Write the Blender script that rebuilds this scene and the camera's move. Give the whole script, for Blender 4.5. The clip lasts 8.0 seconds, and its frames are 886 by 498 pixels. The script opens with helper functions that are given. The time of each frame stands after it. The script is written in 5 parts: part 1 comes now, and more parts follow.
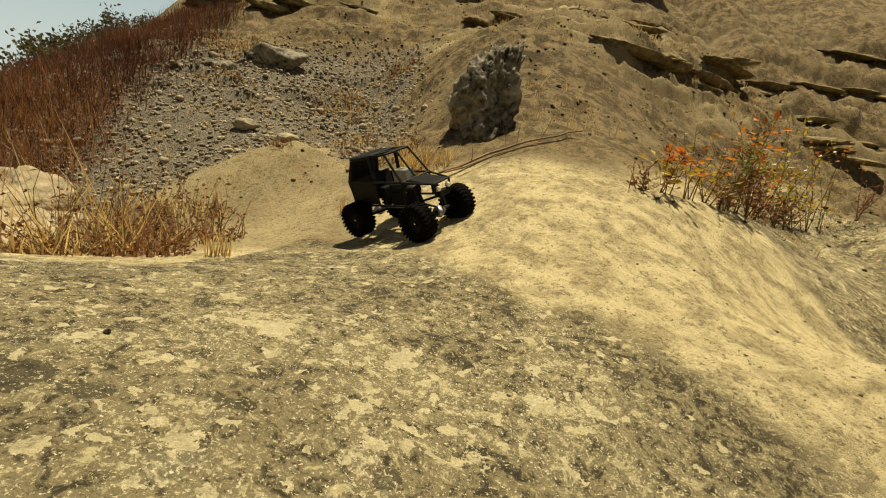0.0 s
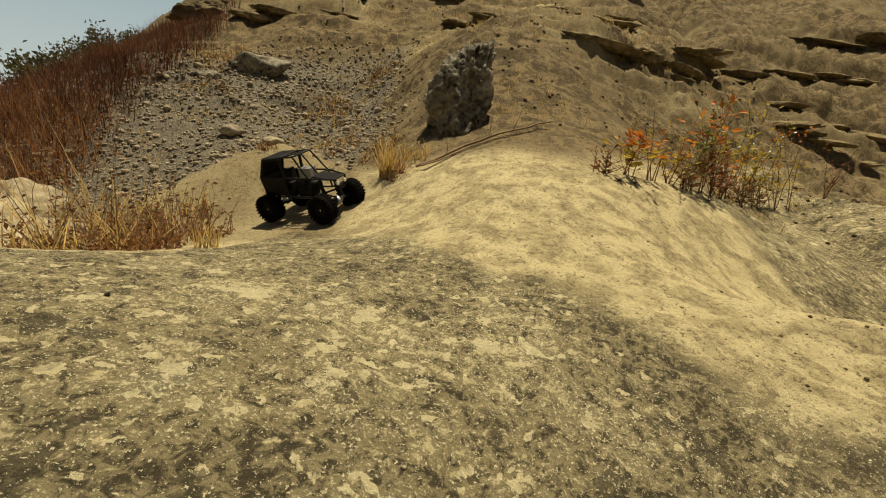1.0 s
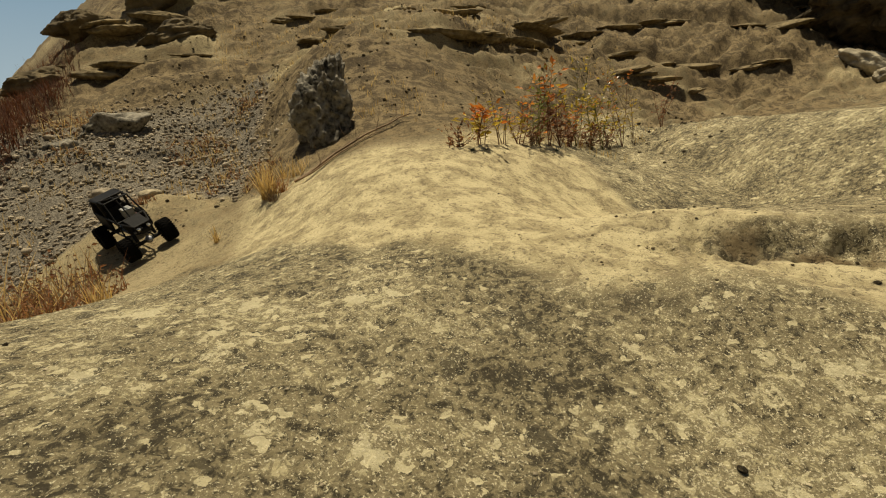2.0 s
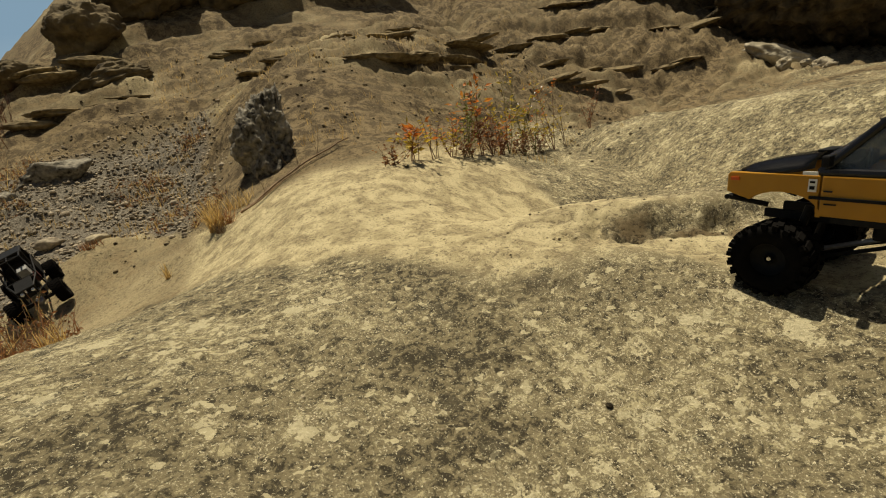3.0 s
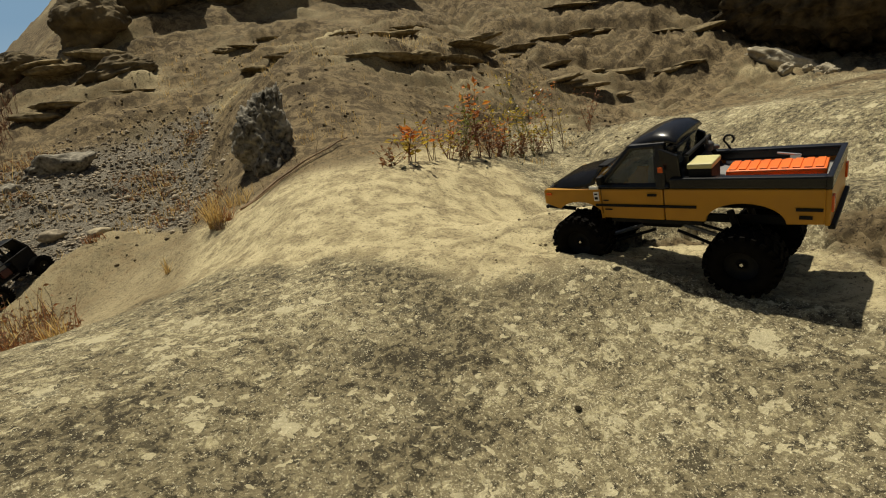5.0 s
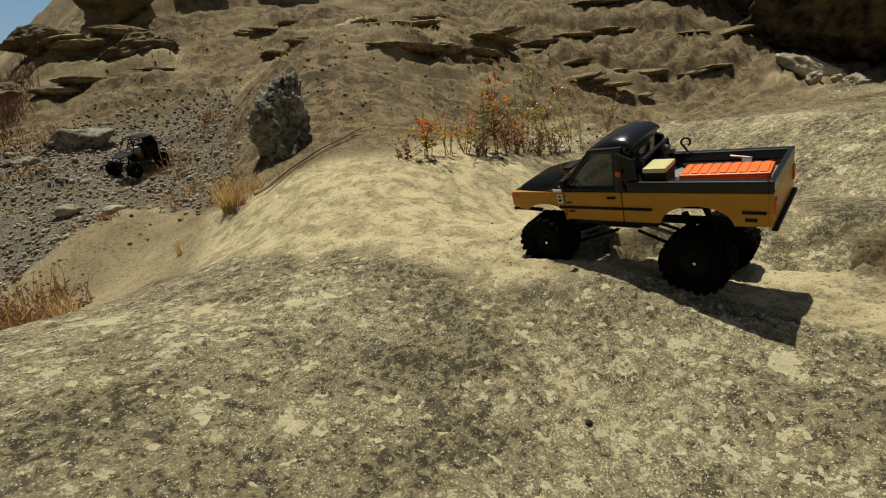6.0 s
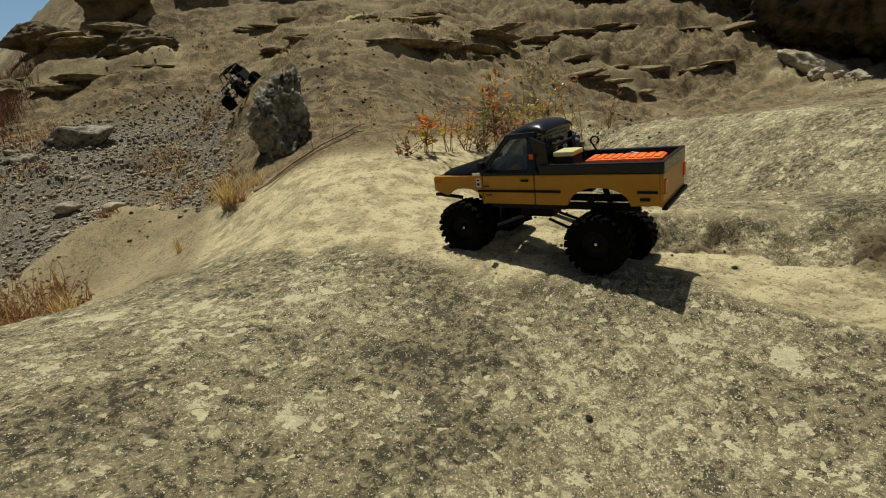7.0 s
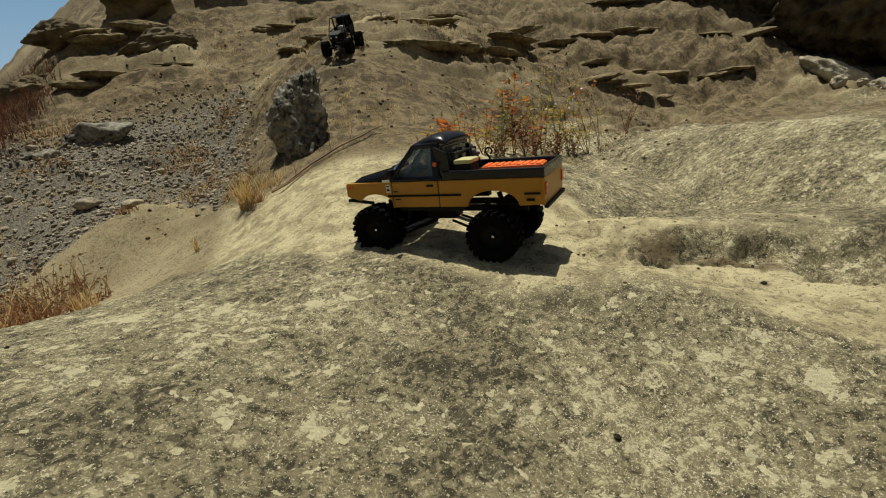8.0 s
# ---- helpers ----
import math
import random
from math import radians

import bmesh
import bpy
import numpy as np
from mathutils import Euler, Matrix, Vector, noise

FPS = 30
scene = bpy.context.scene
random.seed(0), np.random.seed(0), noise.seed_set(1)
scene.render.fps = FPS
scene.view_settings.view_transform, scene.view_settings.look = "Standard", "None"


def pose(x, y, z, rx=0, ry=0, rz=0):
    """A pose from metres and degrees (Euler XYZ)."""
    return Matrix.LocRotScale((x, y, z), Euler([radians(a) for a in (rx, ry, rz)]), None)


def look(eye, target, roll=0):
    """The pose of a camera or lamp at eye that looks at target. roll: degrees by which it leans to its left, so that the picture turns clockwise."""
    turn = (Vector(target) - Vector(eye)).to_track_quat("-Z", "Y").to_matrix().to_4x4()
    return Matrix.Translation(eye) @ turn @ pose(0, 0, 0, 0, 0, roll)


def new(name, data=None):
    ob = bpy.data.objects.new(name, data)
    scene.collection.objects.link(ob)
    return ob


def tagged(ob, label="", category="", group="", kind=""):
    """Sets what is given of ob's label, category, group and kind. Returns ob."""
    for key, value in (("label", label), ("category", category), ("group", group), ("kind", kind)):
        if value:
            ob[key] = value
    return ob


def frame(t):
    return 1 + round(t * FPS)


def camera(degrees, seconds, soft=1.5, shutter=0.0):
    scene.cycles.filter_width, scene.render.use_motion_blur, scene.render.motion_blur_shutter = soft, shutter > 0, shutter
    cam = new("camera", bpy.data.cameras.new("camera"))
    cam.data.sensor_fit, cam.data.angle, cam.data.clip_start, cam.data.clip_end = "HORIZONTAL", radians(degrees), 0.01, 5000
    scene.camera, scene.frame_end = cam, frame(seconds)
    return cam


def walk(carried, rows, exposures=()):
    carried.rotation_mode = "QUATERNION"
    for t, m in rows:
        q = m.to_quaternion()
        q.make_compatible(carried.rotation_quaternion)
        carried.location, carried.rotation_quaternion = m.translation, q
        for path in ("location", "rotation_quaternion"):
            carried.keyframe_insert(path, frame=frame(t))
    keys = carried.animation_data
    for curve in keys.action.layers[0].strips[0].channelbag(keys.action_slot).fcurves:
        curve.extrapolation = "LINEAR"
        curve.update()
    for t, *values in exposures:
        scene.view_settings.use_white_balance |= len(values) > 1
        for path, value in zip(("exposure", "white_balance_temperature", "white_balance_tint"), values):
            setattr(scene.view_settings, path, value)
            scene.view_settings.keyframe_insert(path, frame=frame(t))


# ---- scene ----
# ---------- camera ----------
cam = camera(86.0, 8.0, soft=1.1)
PATH = [
    (0, -0.0003, 0.0015, 0.6002, 77.05, -8.13, -0.81),
    (0.5, 0.0241, -0.0386, 0.5780, 76.46, -7.48, 1.81),
    (1, 0.0553, -0.0917, 0.5780, 77.52, -5.77, -1.86),
    (1.5, 0.0934, -0.1530, 0.5593, 77.77, -0.25, -7.11),
    (2, 0.1472, -0.2628, 0.5465, 77.93, 7.30, -13.79),
    (3.5, 0.1966, -0.4078, 0.5378, 79.06, 12.63, -19.23),
    (4, 0.2056, -0.4190, 0.5405, 78.93, 12.58, -19.38),
    (4.5, 0.2234, -0.4511, 0.5454, 78.66, 13.76, -20.30),
    (5, 0.2156, -0.4300, 0.5537, 78.48, 11.32, -18.55),
    (6.5, 0.2133, -0.4104, 0.5681, 77.67, 8.42, -16.78),
    (7, 0.2159, -0.4077, 0.5608, 77.58, 8.62, -16.74),
    (7.5, 0.2050, -0.3983, 0.5688, 77.58, 8.22, -16.06),
    (8, 0.1966, -0.3898, 0.5765, 77.85, 7.64, -15.34),
]
walk(cam, [(t, pose(*m)) for t, *m in PATH],
     exposures=[(0.0, 0.31, 8300, 3), (0.5, 0.08, 8150, 3), (1.0, 0.08, 8000, 4), (2.0, 0.05, 7500, 6), (3.5, 0.03, 7050, 7), (5.0, 0.01, 6650, 6), (6.5, 0.01, 6250, 4), (8.0, 0.01, 6150, 3)])

# ---------- light ----------
SUN_AZ, SUN_EL = 20.0, 79.0      # degrees from +y towards +x, and above the horizon
world = bpy.data.worlds.new("sky")
scene.world = world
world.use_nodes = True
wn = world.node_tree.nodes
sky = wn.new("ShaderNodeTexSky")
sky.sky_type = "NISHITA"
sky.sun_disc = False
sky.sun_elevation, sky.sun_rotation = radians(SUN_EL), radians(SUN_AZ)
sky.air_density, sky.dust_density, sky.ozone_density = 1.0, 3.0, 1.0
wn["Background"].inputs["Strength"].default_value = 0.036
world.node_tree.links.new(sky.outputs[0], wn["Background"].inputs["Color"])
sun = new("sun", bpy.data.lights.new("sun", "SUN"))
sun.data.energy, sun.data.angle, sun.data.color = 5.0, radians(0.6), (1.0, 0.93, 0.80)
sun.matrix_world = look((math.sin(radians(SUN_AZ)) * 20, math.cos(radians(SUN_AZ)) * 20, 20 * math.tan(radians(SUN_EL))), (0, 0, 0))


# ---------- materials ----------
def mat(name, color, rough=0.7, metal=0.0, grain=0.0, scale=60.0, bump=0.0, second=None, spec=0.5, coat=0.0, emit=0.0, trans=0.0, vary=0.0, thin=0.0):
    """A principled material whose colour drifts between color and second at two sizes of noise, with bump."""
    m = bpy.data.materials.new(name)
    m.use_nodes = True
    nt = m.node_tree
    n, l = nt.nodes, nt.links
    b = n["Principled BSDF"]
    b.inputs["Roughness"].default_value, b.inputs["Metallic"].default_value = rough, metal
    b.inputs["Specular IOR Level"].default_value, b.inputs["Coat Weight"].default_value = spec, coat
    b.inputs["Base Color"].default_value = (*color, 1)
    if trans:
        b.inputs["Transmission Weight"].default_value = trans
    if emit:
        b.inputs["Emission Color"].default_value, b.inputs["Emission Strength"].default_value = (*color, 1), emit
    if second or bump or vary:
        tc = n.new("ShaderNodeTexCoord")
        fine, coarse = n.new("ShaderNodeTexNoise"), n.new("ShaderNodeTexNoise")
        fine.inputs["Scale"].default_value, fine.inputs["Detail"].default_value = scale, 5
        coarse.inputs["Scale"].default_value, coarse.inputs["Detail"].default_value = scale * 0.17, 3
        l.new(tc.outputs["Object"], fine.inputs["Vector"])
        l.new(tc.outputs["Object"], coarse.inputs["Vector"])
        add = n.new("ShaderNodeMath")
        add.operation = "ADD"
        l.new(fine.outputs["Fac"], add.inputs[0])
        l.new(coarse.outputs["Fac"], add.inputs[1])
        ramp = n.new("ShaderNodeMapRange")
        ramp.inputs["From Min"].default_value, ramp.inputs["From Max"].default_value = 0.75, 1.25
        l.new(add.outputs[0], ramp.inputs["Value"])
        mix = n.new("ShaderNodeMix")
        mix.data_type = "RGBA"
        mix.inputs["A"].default_value, mix.inputs["B"].default_value = (*color, 1), (*(second or color), 1)
        l.new(ramp.outputs["Result"], mix.inputs["Factor"])
        out = mix.outputs["Result"]
        if vary:
            geo, hsv, mr = n.new("ShaderNodeNewGeometry"), n.new("ShaderNodeHueSaturation"), n.new("ShaderNodeMapRange")
            mr.inputs["To Min"].default_value, mr.inputs["To Max"].default_value = 1 - vary, 1 + vary
            l.new(geo.outputs["Random Per Island"], mr.inputs["Value"])
            l.new(mr.outputs["Result"], hsv.inputs["Value"])
            l.new(out, hsv.inputs["Color"])
            out = hsv.outputs["Color"]
        l.new(out, b.inputs["Base Color"])
        if bump:
            bm_ = n.new("ShaderNodeBump")
            bm_.inputs["Strength"].default_value, bm_.inputs["Distance"].default_value = bump, 0.5 / scale
            l.new(fine.outputs["Fac"], bm_.inputs["Height"])
            l.new(bm_.outputs["Normal"], b.inputs["Normal"])
        if thin:                      # light that passes through leaves and blades
            tr, ms = n.new("ShaderNodeBsdfTranslucent"), n.new("ShaderNodeMixShader")
            l.new(out, tr.inputs["Color"])
            ms.inputs["Fac"].default_value = thin
            l.new(b.outputs["BSDF"], ms.inputs[1])
            l.new(tr.outputs["BSDF"], ms.inputs[2])
            l.new(ms.outputs["Shader"], n["Material Output"].inputs["Surface"])
    return m


def ground_material():
    """Weathered sandstone: pale dust, grey-brown lichen crust in flakes, gravel and brown soil, by the 'zone' of the ground."""
    m = bpy.data.materials.new("weathered_rock")
    m.use_nodes = True
    nt = m.node_tree
    n, l = nt.nodes, nt.links
    b = n["Principled BSDF"]
    b.inputs["Roughness"].default_value, b.inputs["Specular IOR Level"].default_value = 0.92, 0.15
    tc = n.new("ShaderNodeTexCoord")
    zone = n.new("ShaderNodeVertexColor")
    zone.layer_name = "zone"
    sep = n.new("ShaderNodeSeparateColor")
    l.new(zone.outputs["Color"], sep.inputs["Color"])

    def noise_at(scale, detail=6, rough=0.6, dist=0.0):
        t = n.new("ShaderNodeTexNoise")
        t.inputs["Scale"].default_value, t.inputs["Detail"].default_value = scale, detail
        t.inputs["Roughness"].default_value, t.inputs["Distortion"].default_value = rough, dist
        l.new(tc.outputs["Object"], t.inputs["Vector"])
        return t.outputs["Fac"]

    def span(value, lo, hi, to=(0.0, 1.0), smooth=True):
        r = n.new("ShaderNodeMapRange")
        r.interpolation_type = "SMOOTHSTEP" if smooth else "LINEAR"
        r.inputs["From Min"].default_value, r.inputs["From Max"].default_value = lo, hi
        r.inputs["To Min"].default_value, r.inputs["To Max"].default_value = to
        l.new(value, r.inputs["Value"])
        return r.outputs["Result"]

    def maths(op, a, c):
        k = n.new("ShaderNodeMath")
        k.operation = op
        for s, v in zip(k.inputs, (a, c)):
            if isinstance(v, float):
                s.default_value = v
            else:
                l.new(v, s)
        return k.outputs[0]

    def mix(f, a, c):
        k = n.new("ShaderNodeMix")
        k.data_type = "RGBA"
        l.new(f, k.inputs["Factor"])
        for s, v in (("A", a), ("B", c)):
            if isinstance(v, tuple):
                k.inputs[s].default_value = (*v, 1)
            else:
                l.new(v, k.inputs[s])
        return k.outputs["Result"]

    crust, gravel, soil = sep.outputs["Red"], sep.outputs["Green"], sep.outputs["Blue"]
    big, patch, flakes = noise_at(3.2, 4, 0.6, 0.5), noise_at(13, 6, 0.68, 0.5), noise_at(64, 9, 0.74, 0.5)
    spots, specks, grit = noise_at(150, 5, 0.7, 0.2), noise_at(290, 4, 0.75), noise_at(800, 2, 0.6)
    # pale dusty rock, stained and pitted
    drift_pale = maths("MULTIPLY", maths("SUBTRACT", patch, 0.5), 0.5)
    pale = mix(span(patch, 0.40, 0.60), (0.385, 0.315, 0.175), (0.59, 0.50, 0.29))
    pale = mix(span(maths("ADD", flakes, drift_pale), 0.47, 0.39), pale, (0.235, 0.19, 0.112))
    pale = mix(span(specks, 0.59, 0.66), pale, (0.66, 0.58, 0.38))
    pale = mix(span(spots, 0.435, 0.36), pale, (0.17, 0.135, 0.08))
    # grey-brown crust, with pale flakes where it has come off, in drifts
    drift = maths("ADD", maths("MULTIPLY", maths("SUBTRACT", big, 0.5), 0.26), maths("MULTIPLY", maths("SUBTRACT", patch, 0.5), 0.26))
    loose = maths("ADD", flakes, drift)
    dark = mix(span(loose, 0.40, 0.53), (0.060, 0.050, 0.031), (0.262, 0.218, 0.125))
    dark = mix(span(spots, 0.40, 0.31), dark, (0.055, 0.047, 0.032))
    worn = span(loose, 0.578, 0.598)
    near = mix(worn, dark, (0.50, 0.43, 0.25))
    vor = n.new("ShaderNodeTexVoronoi")
    vor.inputs["Scale"].default_value, vor.inputs["Randomness"].default_value = 92, 1.0
    wob, push = n.new("ShaderNodeTexNoise"), n.new("ShaderNodeVectorMath")
    wob.inputs["Scale"].default_value, wob.inputs["Detail"].default_value = 55, 4
    l.new(tc.outputs["Object"], wob.inputs["Vector"])
    push.operation = "MULTIPLY_ADD"
    l.new(wob.outputs["Color"], push.inputs[0])
    push.inputs[1].default_value = (0.035, 0.035, 0.035)
    l.new(tc.outputs["Object"], push.inputs[2])
    l.new(push.outputs["Vector"], vor.inputs["Vector"])
    cell = n.new("ShaderNodeSeparateColor")
    l.new(vor.outputs["Color"], cell.inputs["Color"])
    plates = span(maths("ADD", cell.outputs["Red"], maths("MULTIPLY", drift, 1.1)), 0.945, 0.96)
    near = mix(plates, near, (0.56, 0.49, 0.30))
    broad = n.new("ShaderNodeTexVoronoi")
    broad.inputs["Scale"].default_value, broad.inputs["Randomness"].default_value = 34, 1.0
    l.new(push.outputs["Vector"], broad.inputs["Vector"])
    hue = n.new("ShaderNodeSeparateColor")
    l.new(broad.outputs["Color"], hue.inputs["Color"])
    ragged = maths("ADD", maths("ADD", hue.outputs["Green"], maths("MULTIPLY", drift, 0.9)), maths("MULTIPLY", maths("SUBTRACT", spots, 0.5), 0.22))
    bare = span(ragged, 0.985, 0.997)
    near = mix(bare, near, (0.57, 0.50, 0.31))
    # some cells of the crust darker, picked at random
    dark_cells = span(maths("ADD", maths("SUBTRACT", 1.0, hue.outputs["Blue"]), maths("MULTIPLY", drift, -1.2)), 0.93, 0.95)
    near = mix(maths("MULTIPLY", dark_cells, 0.7), near, (0.058, 0.050, 0.033))
    chips = span(maths("ADD", specks, maths("MULTIPLY", drift, 0.5)), 0.585, 0.61)
    near = mix(chips, near, (0.70, 0.63, 0.42))
    edge = maths("ADD", crust, maths("MULTIPLY", maths("SUBTRACT", flakes, 0.5), 1.5))
    rock = mix(span(edge, 0.38, 0.60), pale, near)
    # brown soil and dead grass
    earth = mix(span(patch, 0.41, 0.59), (0.078, 0.056, 0.030), (0.225, 0.168, 0.090))
    earth = mix(span(flakes, 0.56, 0.68), earth, (0.29, 0.225, 0.125))
    earth = mix(span(maths("ADD", spots, maths("MULTIPLY", maths("SUBTRACT", flakes, 0.5), 0.8)), 0.44, 0.36), earth, (0.040, 0.029, 0.017))
    soil_edge = maths("ADD", soil, maths("MULTIPLY", maths("SUBTRACT", patch, 0.5), 1.0))
    rock = mix(span(soil_edge, 0.25, 0.75), rock, earth)
    # gravel bed
    scree = mix(span(spots, 0.40, 0.62), (0.075, 0.064, 0.048), (0.26, 0.228, 0.175))
    gravel_edge = maths("ADD", gravel, maths("MULTIPLY", maths("SUBTRACT", patch, 0.5), 0.9))
    rock = mix(span(gravel_edge, 0.30, 0.70), rock, scree)
    rock = mix(span(grit, 0.62, 0.74), rock, (0.11, 0.092, 0.058))
    l.new(rock, b.inputs["Base Color"])
    height = maths("ADD", maths("MULTIPLY", flakes, 0.5), maths("ADD", maths("MULTIPLY", spots, 0.32), maths("MULTIPLY", specks, 0.24)))
    height = maths("SUBTRACT", height, maths("MULTIPLY", maths("MULTIPLY", worn, crust), 0.07))
    bu = n.new("ShaderNodeBump")
    bu.inputs["Strength"].default_value, bu.inputs["Distance"].default_value = 1.0, 0.013
    l.new(height, bu.inputs["Height"])
    l.new(bu.outputs["Normal"], b.inputs["Normal"])
    return m


M_GROUND = ground_material()
M_BOULDER = mat("lichened_boulder", (0.016, 0.014, 0.011), 0.95, second=(0.30, 0.27, 0.21), scale=44, bump=1.0, spec=0.2)
M_PALEROCK = mat("pale_sandstone", (0.22, 0.18, 0.115), 0.9, second=(0.46, 0.39, 0.26), scale=22, bump=0.8, spec=0.2)
M_LEDGE = mat("layered_sandstone", (0.075, 0.057, 0.032), 0.95, second=(0.27, 0.21, 0.115), scale=26, bump=1.0, spec=0.15)
M_BLOCK = mat("bleached_sandstone", (0.25, 0.21, 0.14), 0.9, second=(0.50, 0.44, 0.32), scale=22, bump=0.8, spec=0.2)
M_DARKRED = mat("dark_red_plastic", (0.055, 0.010, 0.008), 0.5, second=(0.085, 0.016, 0.012), scale=90)
M_CELL = mat("grey_wrapped_plastic", (0.22, 0.22, 0.21), 0.5, second=(0.30, 0.30, 0.28), scale=90)
# brown lowered so the colour carries the shade of overhang and outcrops
M_CLIFF = mat("shade_dark_brown_sandstone", (0.022, 0.017, 0.011), 0.95, second=(0.17, 0.132, 0.075), scale=9, bump=1.0, spec=0.15)
M_STONE = mat("grey_gravel", (0.135, 0.108, 0.074), 0.9, second=(0.38, 0.322, 0.232), scale=70, bump=0.5, spec=0.2, vary=0.4)
M_YELLOW = mat("ochre_yellow_paint", (0.47, 0.215, 0.010), 0.42, second=(0.41, 0.185, 0.010), scale=30, coat=0.15, spec=0.35)
M_BLACK = mat("black_paint", (0.006, 0.006, 0.007), 0.26, second=(0.010, 0.010, 0.011), scale=40, spec=0.30, coat=0.12)
M_SATIN = mat("satin_black_plastic", (0.006, 0.006, 0.006), 0.6, second=(0.013, 0.012, 0.011), scale=80, bump=0.15, spec=0.14)
M_RUBBER = mat("black_rubber", (0.003, 0.003, 0.003), 0.95, second=(0.007, 0.006, 0.005), scale=70, bump=0.4, spec=0.05)
M_GLASS = mat("tinted_glass", (0.42, 0.45, 0.44), 0.04, spec=0.6, trans=0.9)
M_CHROME = mat("bright_metal", (0.62, 0.62, 0.62), 0.22, metal=1.0)
M_STEEL = mat("grey_steel", (0.32, 0.32, 0.33), 0.4, metal=0.8, second=(0.22, 0.22, 0.22), scale=90)
M_ORANGE = mat("orange_plastic", (0.80, 0.155, 0.010), 0.42, second=(0.68, 0.125, 0.010), scale=60)
M_CREAM = mat("cream_plastic", (0.55, 0.50, 0.22), 0.5, second=(0.46, 0.41, 0.19), scale=60)
M_WHITE = mat("white_decal", (0.75, 0.73, 0.66), 0.5)
M_AMBER = mat("amber_lens", (0.60, 0.09, 0.01), 0.2)
M_GREYBODY = mat("grey_fur_plastic", (0.035, 0.035, 0.04), 0.7, second=(0.09, 0.09, 0.09), scale=120)
M_LAMP = mat("glass_lens", (0.85, 0.85, 0.80), 0.1, metal=0.6)
M_BED = mat("grey_bed_liner", (0.13, 0.13, 0.125), 0.7, second=(0.20, 0.19, 0.175), scale=90, bump=0.2)
M_STEM = mat("dry_red_stem", (0.13, 0.045, 0.025), 0.8, second=(0.22, 0.10, 0.045), scale=90, vary=0.3)
M_TWIG = mat("dead_twig", (0.12, 0.075, 0.04), 0.85, second=(0.23, 0.15, 0.08), scale=90, vary=0.3)
M_LEAF_OR = mat("orange_red_leaf", (0.48, 0.12, 0.02), 0.6, second=(0.52, 0.25, 0.045), scale=70, vary=0.35, thin=0.45)
M_LEAF_YE = mat("yellow_leaf", (0.50, 0.32, 0.03), 0.6, second=(0.35, 0.30, 0.05), scale=70, vary=0.35, thin=0.45)
M_LEAF_GR = mat("olive_leaf", (0.14, 0.16, 0.035), 0.6, second=(0.26, 0.25, 0.06), scale=70, vary=0.35, thin=0.45)
M_LEAF_BR = mat("brown_dry_leaf", (0.15, 0.055, 0.025), 0.75, second=(0.26, 0.13, 0.05), scale=70, vary=0.4, thin=0.45)
M_LEAF_DK = mat("dark_green_leaf", (0.035, 0.05, 0.035), 0.55, second=(0.07, 0.085, 0.06), scale=70, vary=0.3)
M_STRAW = mat("straw_grass", (0.42, 0.27, 0.08), 0.75, second=(0.58, 0.42, 0.18), scale=60, vary=0.35, thin=0.45)
M_RUST = mat("rust_red_brush", (0.055, 0.020, 0.010), 0.85, second=(0.135, 0.048, 0.018), scale=12, vary=0.45, thin=0.3)
M_RUSTGRASS = mat("orange_grass", (0.15, 0.050, 0.014), 0.75, second=(0.31, 0.14, 0.045), scale=12, vary=0.35, thin=0.45)
M_FOLIAGE = mat("far_foliage", (0.05, 0.055, 0.022), 0.8, second=(0.11, 0.095, 0.04), scale=6, vary=0.4, thin=0.45)


def add_sky_backdrop():
    """The hazy sky behind the hill's left shoulder, a plain sheet 400 m off."""
    m = bpy.data.materials.new("hazy_sky")
    m.use_nodes = True
    n, l = m.node_tree.nodes, m.node_tree.links
    n.remove(n["Principled BSDF"])
    em, tc, xyz, mr, mix = n.new("ShaderNodeEmission"), n.new("ShaderNodeTexCoord"), n.new("ShaderNodeSeparateXYZ"), n.new("ShaderNodeMapRange"), n.new("ShaderNodeMix")
    mix.data_type = "RGBA"
    mix.inputs["A"].default_value, mix.inputs["B"].default_value = (0.46, 0.55, 0.62, 1), (0.20, 0.32, 0.46, 1)
    mr.inputs["From Min"].default_value, mr.inputs["From Max"].default_value = 0.0, 130.0
    l.new(tc.outputs["Object"], xyz.inputs[0])
    l.new(xyz.outputs["Z"], mr.inputs["Value"])
    l.new(mr.outputs["Result"], mix.inputs["Factor"])
    l.new(mix.outputs["Result"], em.inputs["Color"])
    l.new(em.outputs["Emission"], n["Material Output"].inputs["Surface"])
    me = bpy.data.meshes.new("sky_backdrop")
    cols = [(400 * math.sin(radians(a)), 400 * math.cos(radians(a))) for a in range(-75, 6, 5)]
    me.from_pydata([(x, y, z) for x, y in cols for z in (-30.0, 230.0)], [], [(2 * k, 2 * k + 2, 2 * k + 3, 2 * k + 1) for k in range(len(cols) - 1)])
    me.materials.append(m)
    return tagged(new("backdrop", me), "pale hazy blue sky low over the hill", "sky", kind="structure")


add_sky_backdrop()


# ---------- the lie of the land ----------
def lattice(ix, iy, seed):
    h = (ix.astype(np.int64) * 374761393 + iy.astype(np.int64) * 668265263 + seed * 974634777) & 0xFFFFFFFF
    h = ((h ^ (h >> 13)) * 1274126177) & 0xFFFFFFFF
    return ((h ^ (h >> 16)) & 0xFFFF) / 65535.0


